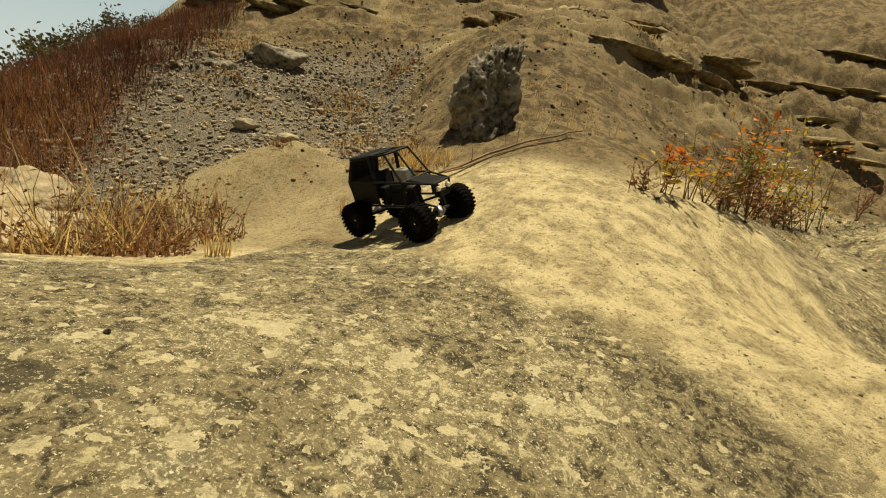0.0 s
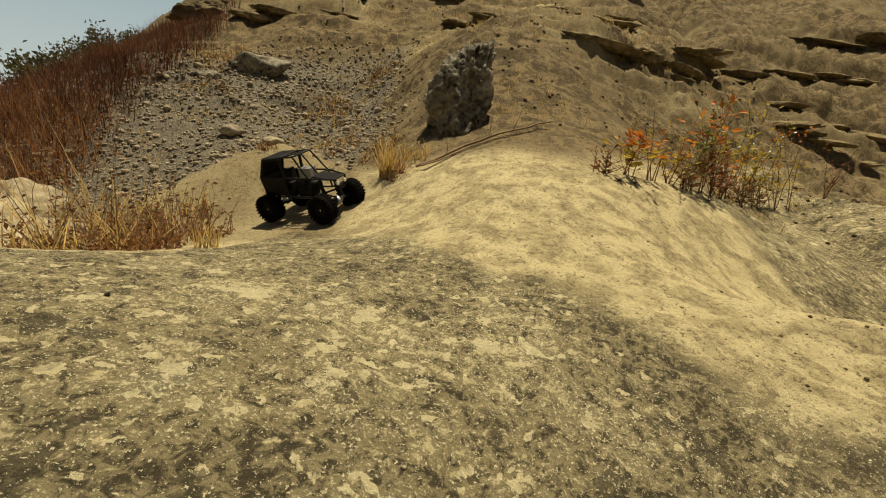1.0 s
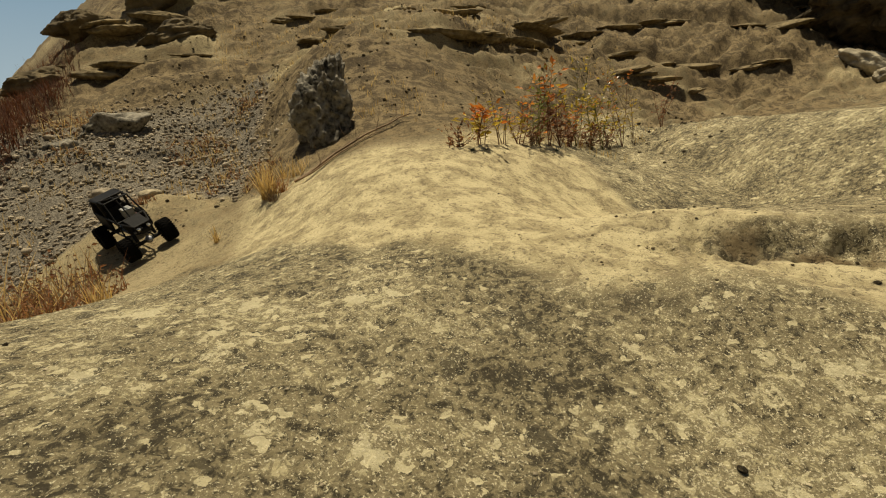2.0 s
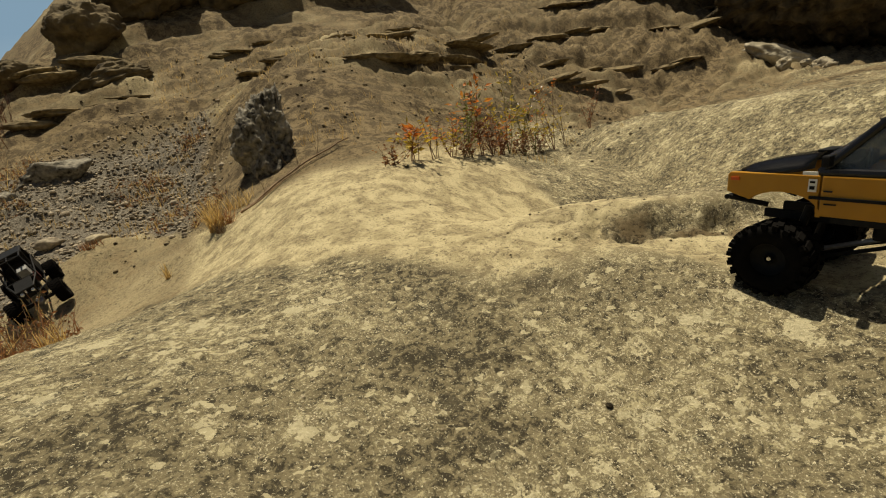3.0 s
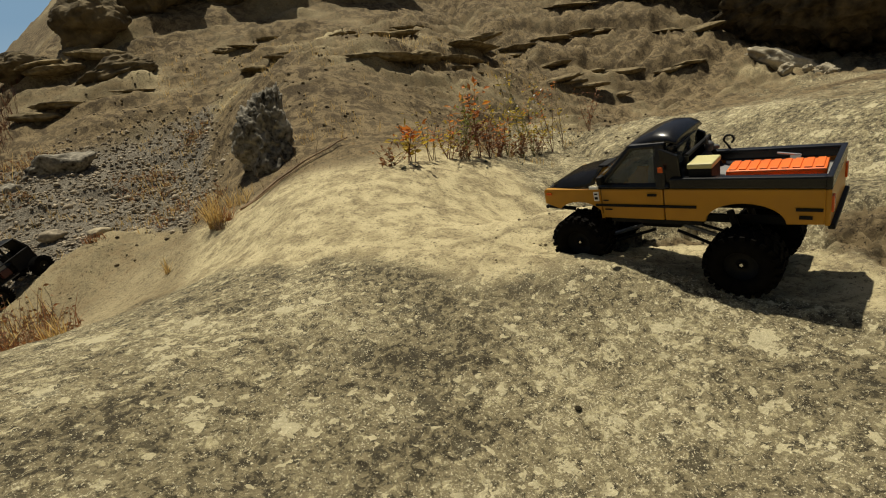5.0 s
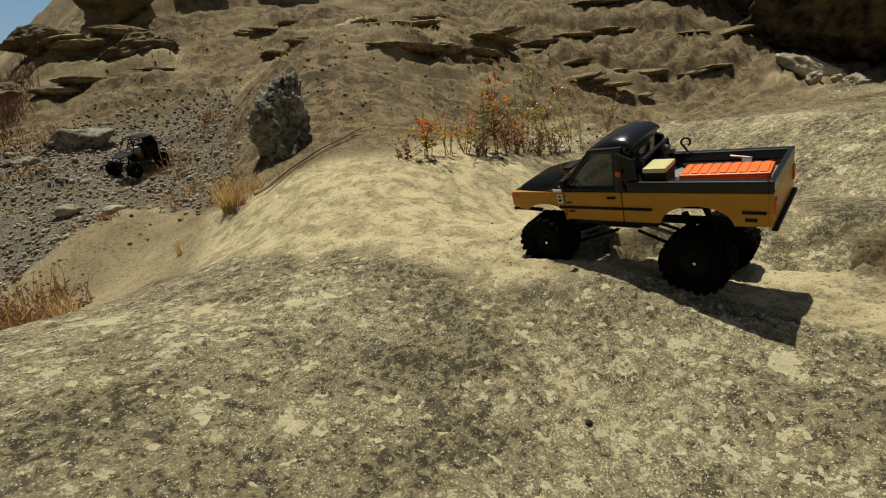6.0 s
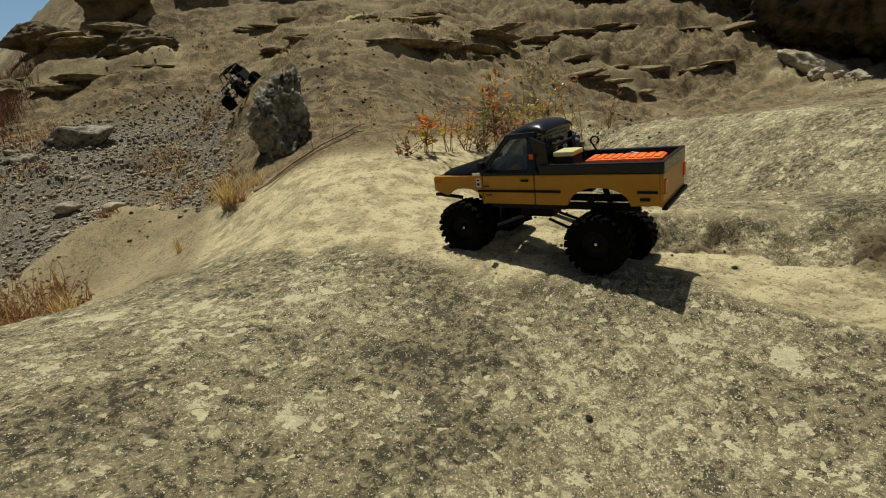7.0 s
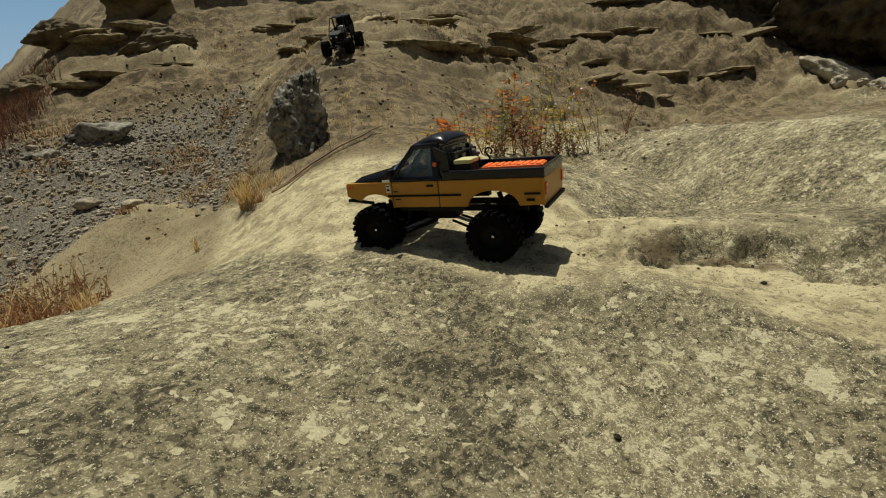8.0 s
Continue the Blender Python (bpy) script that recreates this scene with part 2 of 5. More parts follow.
def value_noise(x, y, seed=0):
    """Smooth noise from 0 to 1 over arrays of x and y."""
    ix, iy = np.floor(x), np.floor(y)
    fx, fy = x - ix, y - iy
    fx, fy = fx * fx * (3 - 2 * fx), fy * fy * (3 - 2 * fy)
    a, b = lattice(ix, iy, seed), lattice(ix + 1, iy, seed)
    c, d = lattice(ix, iy + 1, seed), lattice(ix + 1, iy + 1, seed)
    return (a * (1 - fx) + b * fx) * (1 - fy) + (c * (1 - fx) + d * fx) * fy


def fbm(x, y, octaves=4, seed=0, gain=0.5):
    total, size, norm = 0, 1.0, 0
    for k in range(octaves):
        total = total + size * value_noise(x * 2**k + 17.3 * k, y * 2**k - 9.1 * k, seed + k)
        norm += size
        size *= gain
    return total / norm - 0.5


def smooth(a, b, v):
    u = np.clip((v - a) / (b - a), 0, 1)
    return u * u * (3 - 2 * u)


# x, y, half-lengths along and across, turn in degrees, height: the domes and hollows of the rock
LANDFORMS = [
    (-0.570, 0.398, 0.347, 0.307, 2.8, 0.043),
    (0.418, 0.895, 0.476, 0.278, -28.2, 0.070),
    (1.129, 1.062, 0.665, 0.220, 16.2, -0.110),
    (0.790, 1.569, 0.664, 0.339, 49.9, 0.127),
    (-1.284, 1.630, 0.753, 0.448, -33.6, -0.310),
    (-0.660, 2.140, 0.290, 0.180, 38.0, 0.120),
    (0.453, 2.794, 0.577, 0.936, -14.6, 0.522),
    (1.598, 1.678, 0.806, 0.516, 2.1, -0.004),
    (1.304, 0.297, 0.652, 0.646, 0.0, -0.047),
    (1.666, 3.723, 0.919, 0.583, 32.4, 0.352),
    (0.434, -0.135, 0.378, 0.309, -12.6, -0.179),
    (-0.110, 1.239, 0.209, 0.336, 30.0, -0.090),
    (-0.369, 2.752, 0.341, 0.654, 6.2, -0.270),
    (0.715, 0.300, 0.120, 0.095, -50.0, 0.034),
]
RISE = (0.340, -0.049, -0.004, 2.124, 0.387, 0.263, 1.004, 3.267, 0.479)   # z, tilts in x and y; where the hill starts, its slope and softness; its crest line and width; steepening
# ledges of the hill: from (x, y) to (x, y), height, how far it carries back
LEDGES = [
    (0.95, 3.02, 2.30, 3.80, 0.15, 0.55), (1.15, 4.05, 2.6, 4.45, 0.10, 0.5), (0.2, 4.3, 1.3, 4.75, 0.08, 0.5),
    (2.6, 3.7, 3.3, 3.35, 0.12, 0.4), (-1.6, 4.1, -0.7, 4.55, 0.10, 0.35), (-2.0, 4.6, -1.0, 4.95, 0.14, 0.5),
    (-1.3, 5.2, 0.2, 5.55, 0.14, 0.9), (0.3, 5.6, 2.4, 6.1, 0.18, 1.2), (-0.9, 3.7, -0.2, 4.0, 0.06, 0.3), (2.4, 4.9, 3.8, 4.8, 0.12, 0.6),
    (0.1, 3.75, 0.9, 3.95, 0.06, 0.3), (2.9, 4.25, 4.5, 3.45, 0.20, 0.4), (3.5, 4.85, 5.0, 3.9, 0.24, 0.4), (4.0, 5.2, 5.8, 4.4, 0.22, 0.5), (3.0, 3.75, 4.0, 3.42, 0.12, 0.3), (1.5, 4.8, 2.6, 5.1, 0.10, 0.4), (-0.2, 4.95, 0.9, 5.15, 0.09, 0.4),
]


def land(x, y):
    """The height of the bare ground at arrays of x and y, without its fine relief."""
    z0, tx, ty, ys, slope, soft, xc, wide, steep = RISE
    up = soft * np.logaddexp(0, (y - ys) / soft)
    far = 0.6 * np.logaddexp(0, (y - 4.0) / 0.6)
    top = 14.0
    rise = slope * up + steep * far
    rise = top * np.tanh(rise / top)
    z = z0 + tx * np.tanh(x / 2) * 2 + ty * np.clip(y, -3, 2.5) + rise * np.exp(-(np.maximum(x - xc, 0) / wide) ** 2 / 2)
    left = -2.35 + 0.31 * np.clip(y - 2.9, 0, 6)
    z = z - 0.8 * 0.25 * np.logaddexp(0, np.clip((left - x) / 0.25, -40, 60))
    for bx, by, sx, sy, turn, high in LANDFORMS:
        c, s = math.cos(radians(turn)), math.sin(radians(turn))
        dx, dy = x - bx, y - by
        z = z + high * np.exp(-(((c * dx + s * dy) / sx) ** 2 + ((-s * dx + c * dy) / sy) ** 2) / 2)
    # the hill's right-hand flank
    u = y - 3.15 + 0.45 * smooth(3.6, 4.8, x) - 0.12 * np.maximum(x - 3.0, 0)
    flank = 0.75 * 0.25 * np.logaddexp(0, np.clip(u / 0.25, -40, 60))
    z = np.maximum(z, 0.50 + 14 * np.tanh(flank / 14) * smooth(1.2, 3.2, x) - 0.5 * smooth(2.4, 1.2, x))
    floor = -6.0
    return np.maximum(z, floor) + 0.0


def trough(x, y):
    """The dusty rut behind the near rock's crest: 1 in its middle, and 1 on the crest."""
    crest = np.interp(y, [-0.9, -0.6, 0.08, 0.21, 0.37, 0.51, 0.63, 0.83], [1.34, 1.24, 0.935, 0.885, 0.79, 0.57, 0.44, 0.25])
    d = (x - crest) * 0.82
    ends = smooth(0.85, 0.62, y) * smooth(-1.2, -0.5, y)
    return ends * np.exp(-((d - 0.075) / 0.055) ** 2), ends * np.exp(-((d + 0.02) / 0.035) ** 2), d, ends


def crumble(x, y):
    """Where the bank beyond the rut crumbles: pitted rock, coloured dark for its pits' shade."""
    d = trough(x, y)[2] + 0.10 * fbm(x * 4, y * 4, 3, 57)
    return smooth(0.12, 0.19, d) * smooth(0.46, 0.26, d) * smooth(0.62, 0.44, y) * smooth(-0.9, -0.4, y)


def back_edge(x):
    """y of the line where the pale rock ends and soil or gravel begins behind it."""
    return np.interp(x, [-3, -1.3, -0.95, -0.65, -0.4, -0.12, 0.1, 0.35, 0.53, 0.77, 0.94, 1.28, 1.77, 2.26, 2.7, 3.4, 6.0],
                     [1.6, 1.7, 1.95, 2.22, 2.08, 1.68, 1.50, 1.38, 1.33, 1.45, 1.57, 1.92, 2.46, 2.72, 2.92, 3.0, 3.1])


def beyond(x, y):
    """Past the far brow of the plateau, where brown ground follows."""
    brow = np.interp(y, [-1.0, 0.77, 1.1, 1.5, 1.95, 2.3, 2.7], [2.05, 2.15, 2.22, 2.32, 2.42, 2.35, 2.1])
    return smooth(-0.04, 0.14, x - brow + 0.25 * fbm(x * 3, y * 3, 3, 23))


def edge_line(x):
    """y of the line behind which the near rock loses its crust of lichen."""
    return np.interp(x, [-3, -0.45, -0.38, -0.32, -0.19, -0.06, 0.03, 0.17, 0.27, 0.39, 0.54, 0.70, 0.81, 0.89, 0.94, 1.25],
                     [0.4, 0.85, 1.2, 1.41, 1.30, 1.09, 1.0, 0.82, 0.76, 0.66, 0.515, 0.44, 0.345, 0.22, 0.10, -0.6])


def zones(x, y):
    w = fbm(x * 3, y * 3, 4, 5)
    crust = smooth(0.10, -0.20, y - edge_line(x) + 0.14 * w)
    # grey patches on the plateau, and on its crumbling bank a tone for shade
    plateau = smooth(0.8, 1.4, x + 0.25 * w) * smooth(3.1, 2.5, y) * (0.86 + 0.9 * w)
    bank = crumble(x, y)
    crust = np.maximum(crust, np.maximum(plateau, bank * (0.75 + 1.2 * w)))
    crust = crust * (1 - 0.9 * trough(x, y)[0]) * (1 - 0.42 * np.exp(-((x - 0.60) / 0.24) ** 2 - ((y - 0.40) / 0.20) ** 2))
    behind = y - back_edge(x) + 0.16 * w
    gravel = smooth(0.0, 0.22, behind) * smooth(-0.05, -0.42, x - 0.06 * (y - 2) + 0.35 * w) * smooth(4.0, 3.2, y - 0.35 * (x + 1.2) + 0.5 * w) * smooth(-2.6, -2.0, x) * (0.86 + 0.7 * w)
    soil = smooth(-0.02, 0.30, behind) * (0.80 + 0.5 * w)
    soil = np.where(y > 2.6, soil * (0.86 + 0.9 * fbm(x * 1.3, y * 3.6, 4, 11)), soil)
    soil = np.maximum(soil, 0.52 * smooth(-0.02, -0.25, x) * smooth(1.0, 1.25, y) * (1 + 0.8 * w))
    soil = np.maximum(soil, smooth(1.5, 2.3, x) * smooth(2.9, 3.4, y + 0.4 * w) * (0.72 + 0.5 * w))
    soil = np.maximum(soil, beyond(x, y) * (0.62 + 0.9 * fbm(x * 2.2, y * 3.1, 4, 19)))
    # soil brown on the bank stands in for shadow in its pits
    soil = np.maximum(soil, bank * (0.50 + 2.2 * fbm(x * 11, y * 11, 4, 13)))
    soil = np.maximum(soil, smooth(0.45, 0.8, np.exp(-(((x + 1.15) / 0.5) ** 2 + ((y - 1.5) / 0.5) ** 2))))
    return np.stack([crust, gravel, np.clip(soil, 0, 1), np.ones_like(crust)], -1)


def relief(x, y):
    """Undulation, crust, ledges and strata on top of land()."""
    near = smooth(2.6, 1.2, np.hypot(x, y))
    hill = smooth(2.1, 3.2, y)
    z = 0.030 * fbm(x * 2.1, y * 2.1, 3, 21) * (0.4 + 0.6 * smooth(0.8, 2.0, np.hypot(x - 0.2, y)))
    z = z + 0.009 * fbm(x * 13, y * 13, 4, 31) + near * 0.008 * fbm(x * 55, y * 55, 4, 41, 0.6)
    z = z + crumble(x, y) * (0.085 * fbm(x * 7, y * 7, 5, 51, 0.62) - 0.030 * smooth(0.0, 0.16, fbm(x * 15, y * 15, 4, 53, 0.6)) - 0.015 * smooth(-0.05, 0.2, fbm(x * 34, y * 34, 3, 54)))
    rut, crest, d, ends = trough(x, y)
    z = z - 0.012 * rut + 0.007 * crest + 0.058 * ends * smooth(0.16, 0.38, d + 0.06 * fbm(x * 5, y * 5, 3, 59)) * smooth(1.2, 0.5, d)
    behind = y - back_edge(x) + 0.06 * fbm(x * 6, y * 6, 3, 55)
    z = z - 0.038 * smooth(-0.01, 0.05, behind) * np.exp(-np.maximum(behind, 0) / 0.35)
    past = beyond(x, y) * smooth(9.0, 4.0, x)
    z = z - 0.035 * past + past * 0.07 * fbm(x * 3.2, y * 4.4, 5, 67, 0.6)
    rough = smooth(1.5, 2.0, y)
    z = z + rough * (0.05 * fbm(x * 5, y * 5, 5, 61, 0.55))
    # strata that run across the hill
    warp = fbm(x * 0.8, y * 0.8, 3, 71)
    s = (y - 0.30 * x) * 3.4 + 2.2 * warp
    saw = s - np.floor(s)
    z = z + hill * (0.03 * smooth(3.0, 6.0, y) + 0.06) * (smooth(0.0, 0.22, saw) - saw) * smooth(-0.06, 0.16, fbm(x * 1.1, y * 1.9, 3, 81))
    z = z + hill * 0.06 * fbm(x * 2.3, y * 5.2, 5, 91, 0.55)
    streak = fbm(x * 4.5 + y, y * 13 - x * 4, 4, 95, 0.6)
    z = z + hill * 0.055 * streak + hill * 0.045 * smooth(-0.01, 0.09, streak) * smooth(-0.1, 0.15, fbm(x, y * 1.5, 3, 97))
    side = smooth(1.8, 2.8, x) * smooth(2.9, 3.5, y)
    z = z + side * (0.20 * fbm(x * 2.6, y * 3.4, 6, 111, 0.68) + 0.05 * np.abs(fbm(x * 6 + y * 3, y * 9, 4, 113)))
    for x0, y0, x1, y1, high, back in LEDGES:
        ln = math.hypot(x1 - x0, y1 - y0)
        ux, uy = (x1 - x0) / ln, (y1 - y0) / ln
        along = (x - x0) * ux + (y - y0) * uy
        behind = -(x - x0) * uy + (y - y0) * ux + 0.30 * fbm(along * 1.7, np.zeros_like(along), 3, 101) + 0.05 * fbm(x * 5, y * 5, 3, 103)
        ends = smooth(-0.15, 0.25, along) * smooth(ln + 0.15, ln - 0.25, along)
        z = z + 0.55 * high * ends * smooth(-0.06, 0.07, behind) * np.exp(-np.maximum(behind, 0) / back)
        z = z - 0.25 * high * ends * np.exp(-(np.minimum(behind, 0) / 0.12) ** 2) * (behind < 0)
    return z


def ground_z(x, y):
    """The ground's height at one place, fine relief and all."""
    x, y = np.array([float(x)]), np.array([float(y)])
    return float((land(x, y) + relief(x, y))[0])


def add_ground():
    """One sheet from under the camera to the horizon: rings that widen, closer set in front."""
    front = np.radians(np.linspace(-72, 84, 640))
    rest = np.radians(np.linspace(84, 288, 64))[1:-1]
    ang = np.concatenate([front, rest])
    rad = np.concatenate([np.geomspace(0.05, 7.5, 800), np.geomspace(7.5, 900, 66)[1:]])
    a, r = np.meshgrid(ang, rad)
    x, y = 0.2 + r * np.sin(a), -0.15 + r * np.cos(a)
    z = land(x, y) + relief(x, y) * smooth(60, 12, r)
    z = np.where(r > 20, z * smooth(120, 20, r) + (-6.0) * (1 - smooth(120, 20, r)), z)
    nr, na = r.shape
    verts = np.stack([x, y, z], -1).reshape(-1, 3)
    centre = np.array([[0.2, -0.15, float(z[0].mean())]])
    idx = np.arange(nr * na).reshape(nr, na)
    nxt = np.roll(idx, -1, 1)
    quads = np.stack([idx[:-1], idx[1:], nxt[1:], nxt[:-1]], -1).reshape(-1, 4)
    fan = np.stack([np.full(na, nr * na), idx[0], nxt[0]], -1)
    me = bpy.data.meshes.new("ground")
    verts = np.concatenate([verts, centre])
    me.vertices.add(len(verts))
    me.vertices.foreach_set("co", verts.ravel())
    loops = np.concatenate([quads.ravel(), fan.ravel()])
    me.loops.add(len(loops))
    me.loops.foreach_set("vertex_index", loops)
    starts = np.concatenate([np.arange(len(quads)) * 4, len(quads) * 4 + np.arange(len(fan)) * 3])
    me.polygons.add(len(starts))
    me.polygons.foreach_set("loop_start", starts)
    me.update(calc_edges=True)
    zone = me.color_attributes.new("zone", "FLOAT_COLOR", "POINT")
    zone.data.foreach_set("color", zones(verts[:, 0], verts[:, 1]).ravel())
    me.polygons.foreach_set("use_smooth", np.ones(len(starts), bool))
    me.materials.append(M_GROUND)
    me.validate()
    return tagged(new("ground", me), "pale weathered sandstone with lichen crust, gravel and brown soil", "ground", kind="structure")


add_ground()


# ---------- helpers for meshes ----------
def part(name, bm, material, parent=None, label=""):
    """Links a bmesh as one mesh object under a thing or a part."""
    me = bpy.data.meshes.new(name)
    bm.normal_update()
    bm.to_mesh(me)
    bm.free()
    me.materials.append(material)
    ob = new(name, me)
    ob.parent = parent
    return tagged(ob, label)


def soup(name, verts, faces, material, parent=None, label="", soft=False):
    me = bpy.data.meshes.new(name)
    me.from_pydata(verts, [], faces)
    me.materials.append(material)
    if soft:
        me.polygons.foreach_set("use_smooth", [True] * len(me.polygons))
    ob = new(name, me)
    ob.parent = parent
    return tagged(ob, label)


def box(bm, cx, cy, cz, sx, sy, sz, bevel=0.0, turn=None):
    g = bmesh.ops.create_cube(bm, size=1.0)["verts"]
    m = Matrix.Translation((cx, cy, cz)) @ (turn or Matrix.Identity(4)) @ Matrix.Diagonal((sx, sy, sz, 1))
    bmesh.ops.transform(bm, matrix=m, verts=g)
    if bevel:
        es = list({e for v in g for e in v.link_edges})
        bmesh.ops.bevel(bm, geom=es, offset=bevel, segments=2, profile=0.6, affect="EDGES", clamp_overlap=True)
    return bm


def boxed(*args, **kw):
    return box(bmesh.new(), *args, **kw)


def tube(bm, a, b, r, r2=None, sides=8):
    a, b = Vector(a), Vector(b)
    d = b - a
    m = Matrix.Translation((a + b) / 2) @ d.to_track_quat("Z", "Y").to_matrix().to_4x4()
    bmesh.ops.create_cone(bm, cap_ends=True, segments=sides, radius1=r, radius2=r if r2 is None else r2, depth=d.length, matrix=m)
    return bm


def tubes(pairs, r, sides=7):
    bm = bmesh.new()
    for a, b in pairs:
        tube(bm, a, b, r, sides=sides)
    return bm


def prism(outline, y0, y1, bevel=0.0):
    """An outline in x and z, carried across from y0 to y1."""
    bm = bmesh.new()
    f = bm.faces.new([bm.verts.new((x, y0, z)) for x, z in outline])
    g = bmesh.ops.extrude_face_region(bm, geom=[f])["geom"]
    bmesh.ops.translate(bm, vec=(0, y1 - y0, 0), verts=[v for v in g if isinstance(v, bmesh.types.BMVert)])
    bmesh.ops.recalc_face_normals(bm, faces=bm.faces)
    if bevel:
        bmesh.ops.bevel(bm, geom=bm.edges[:], offset=bevel, segments=2, profile=0.6, affect="EDGES", clamp_overlap=True)
    return bm


def lump(rx, ry, rz, seed, rough=0.25, detail=4, flat=0.0, freq=1.6, fine=0.22):
    """A broken stone: a ball pushed in and out by noise, with some faces knocked flat."""
    bm = bmesh.new()
    bmesh.ops.create_icosphere(bm, subdivisions=detail, radius=1.0)
    rnd = random.Random(seed)
    cuts = [(Vector((rnd.uniform(-1, 1), rnd.uniform(-1, 1), rnd.uniform(-1, 1))).normalized(), rnd.uniform(0.55, 0.9)) for _ in range(9)]
    off = Vector((seed * 3.1, seed * 1.7, seed * 0.9))
    for v in bm.verts:
        p = v.co.copy()
        for nrm, d in cuts:
            e = p.dot(nrm) - d
            if e > 0:
                p -= nrm * e * 0.8
        k = noise.fractal(p * freq + off, 0.9, 2.1, 5) * rough + noise.fractal(p * freq * 5 + off, 0.7, 2.1, 4) * rough * fine
        p *= 1 + k
        v.co = Vector((p.x * rx, p.y * ry, max(p.z, -1 + flat) * rz))
    for f in bm.faces:
        f.smooth = True
    return bm


def rock(name, x, y, z, size, seed, material, label, category, turn=(0, 0, 0), rough=0.25, detail=4, group="", fine=0.22):
    ob = part(name, lump(*size, seed, rough, detail, fine=fine), material)
    ob.matrix_world = pose(x, y, z, *turn)
    return tagged(ob, label, category, group)


# ---------- rocks ----------
rock("boulder", 0.195, 1.98, 0.765, (0.138, 0.18, 0.225), 4, M_BOULDER, "dark boulder crusted with pale grey lichen, on the slope", "boulder", (-14, 10, 20), 0.36, 6, fine=0.34)
rock("boulder", -1.17, 3.34, 0.945, (0.215, 0.13, 0.105), 9, M_BOULDER, "low grey lichened boulder among dry brush", "boulder", (0, -16, 12), 0.32, 4)
rock("boulder", -1.42, 3.20, 0.83, (0.11, 0.10, 0.075), 12, M_BOULDER, "small grey boulder half sunk in brush", "boulder", (0, 0, 40), 0.3, 4)
rock("flat_stone", -0.96, 2.50, 0.535, (0.070, 0.05, 0.030), 15, M_STONE, "flat grey stone lying on the gravel slope", "stone", (8, 0, 10), 0.2, 3)
rock("rock_slab", -1.24, 1.46, 0.12, (0.20, 0.22, 0.10), 21, M_PALEROCK, "pale rounded rock slab beside dry grass", "rock", (0, 0, 30), 0.22, 4)
rock("rock_slab", -1.56, 1.92, 0.15, (0.16, 0.18, 0.12), 22, M_PALEROCK, "pale rounded rock beside the red brush", "rock", (0, 0, 0), 0.22, 4)
rock("rock_slab", -0.66, 2.20, ground_z(-0.66, 2.20) + 0.005, (0.05, 0.04, 0.028), 24, M_PALEROCK, "pale stone on top of the sandy mound", "stone", (0, 0, 0), 0.2, 3)
# outcrops high on the hill, and the overhang with pale blocks below it
for n_, (x, y, up, size, turn) in enumerate([(-1.20, 5.30, 0.10, (0.34, 0.30, 0.26), 20), (-0.55, 5.75, 0.16, (0.62, 0.40, 0.30), 12), (0.45, 6.0, 0.18, (0.75, 0.45, 0.32), 8), (1.65, 6.2, 0.12, (0.80, 0.45, 0.34), 6),
                                             (-1.75, 5.0, 0.04, (0.30, 0.22, 0.14), 24), (-2.0, 4.45, 0.02, (0.26, 0.2, 0.12), 30), (-0.95, 4.75, 0.0, (0.36, 0.2, 0.13), 18)]):
    rock("rock_outcrop", x, y, ground_z(x, y) + up, size, 31 + n_, M_CLIFF, "brown layered sandstone outcrop on the hill", "rock", (0, -14, turn), 0.30, 5, "outcrops on the hill")
# the hollow's darkness is partly in the rock colour, partly in the lean
rock("rock_overhang", 5.85, 3.35, ground_z(5.85, 3.35) + 0.62, (1.05, 0.66, 1.15), 44, M_CLIFF, "undercut sandstone overhang at the hill's foot, coloured dark for its shade", "rock", (40, 4, -40), 0.26, 6, fine=0.5)
rock("rock_overhang", 5.75, 4.55, ground_z(5.75, 4.55) + 0.35, (0.60, 0.45, 0.85), 45, M_CLIFF, "sandstone block beside the overhang, coloured dark for shade", "rock", (26, 6, -30), 0.28, 5, fine=0.5)
for n_, (x, y, size, turn) in enumerate([(5.05, 3.16, (0.31, 0.11, 0.11), -50), (4.86, 2.98, (0.06, 0.07, 0.07), 20), (5.08, 2.79, (0.09, 0.07, 0.07), -30), (4.98, 2.88, (0.05, 0.05, 0.04), 0), (5.02, 2.70, (0.07, 0.06, 0.05), 50)]):
    rock("fallen_block", x, y, ground_z(x, y) + size[2] * (0.9 if n_ == 0 else 0.5), size, 51 + n_, M_BLOCK, "pale fallen sandstone block below the overhang", "rock", (0, 32 if n_ == 0 else 0, turn), 0.28, 4, "fallen blocks", 0.4)
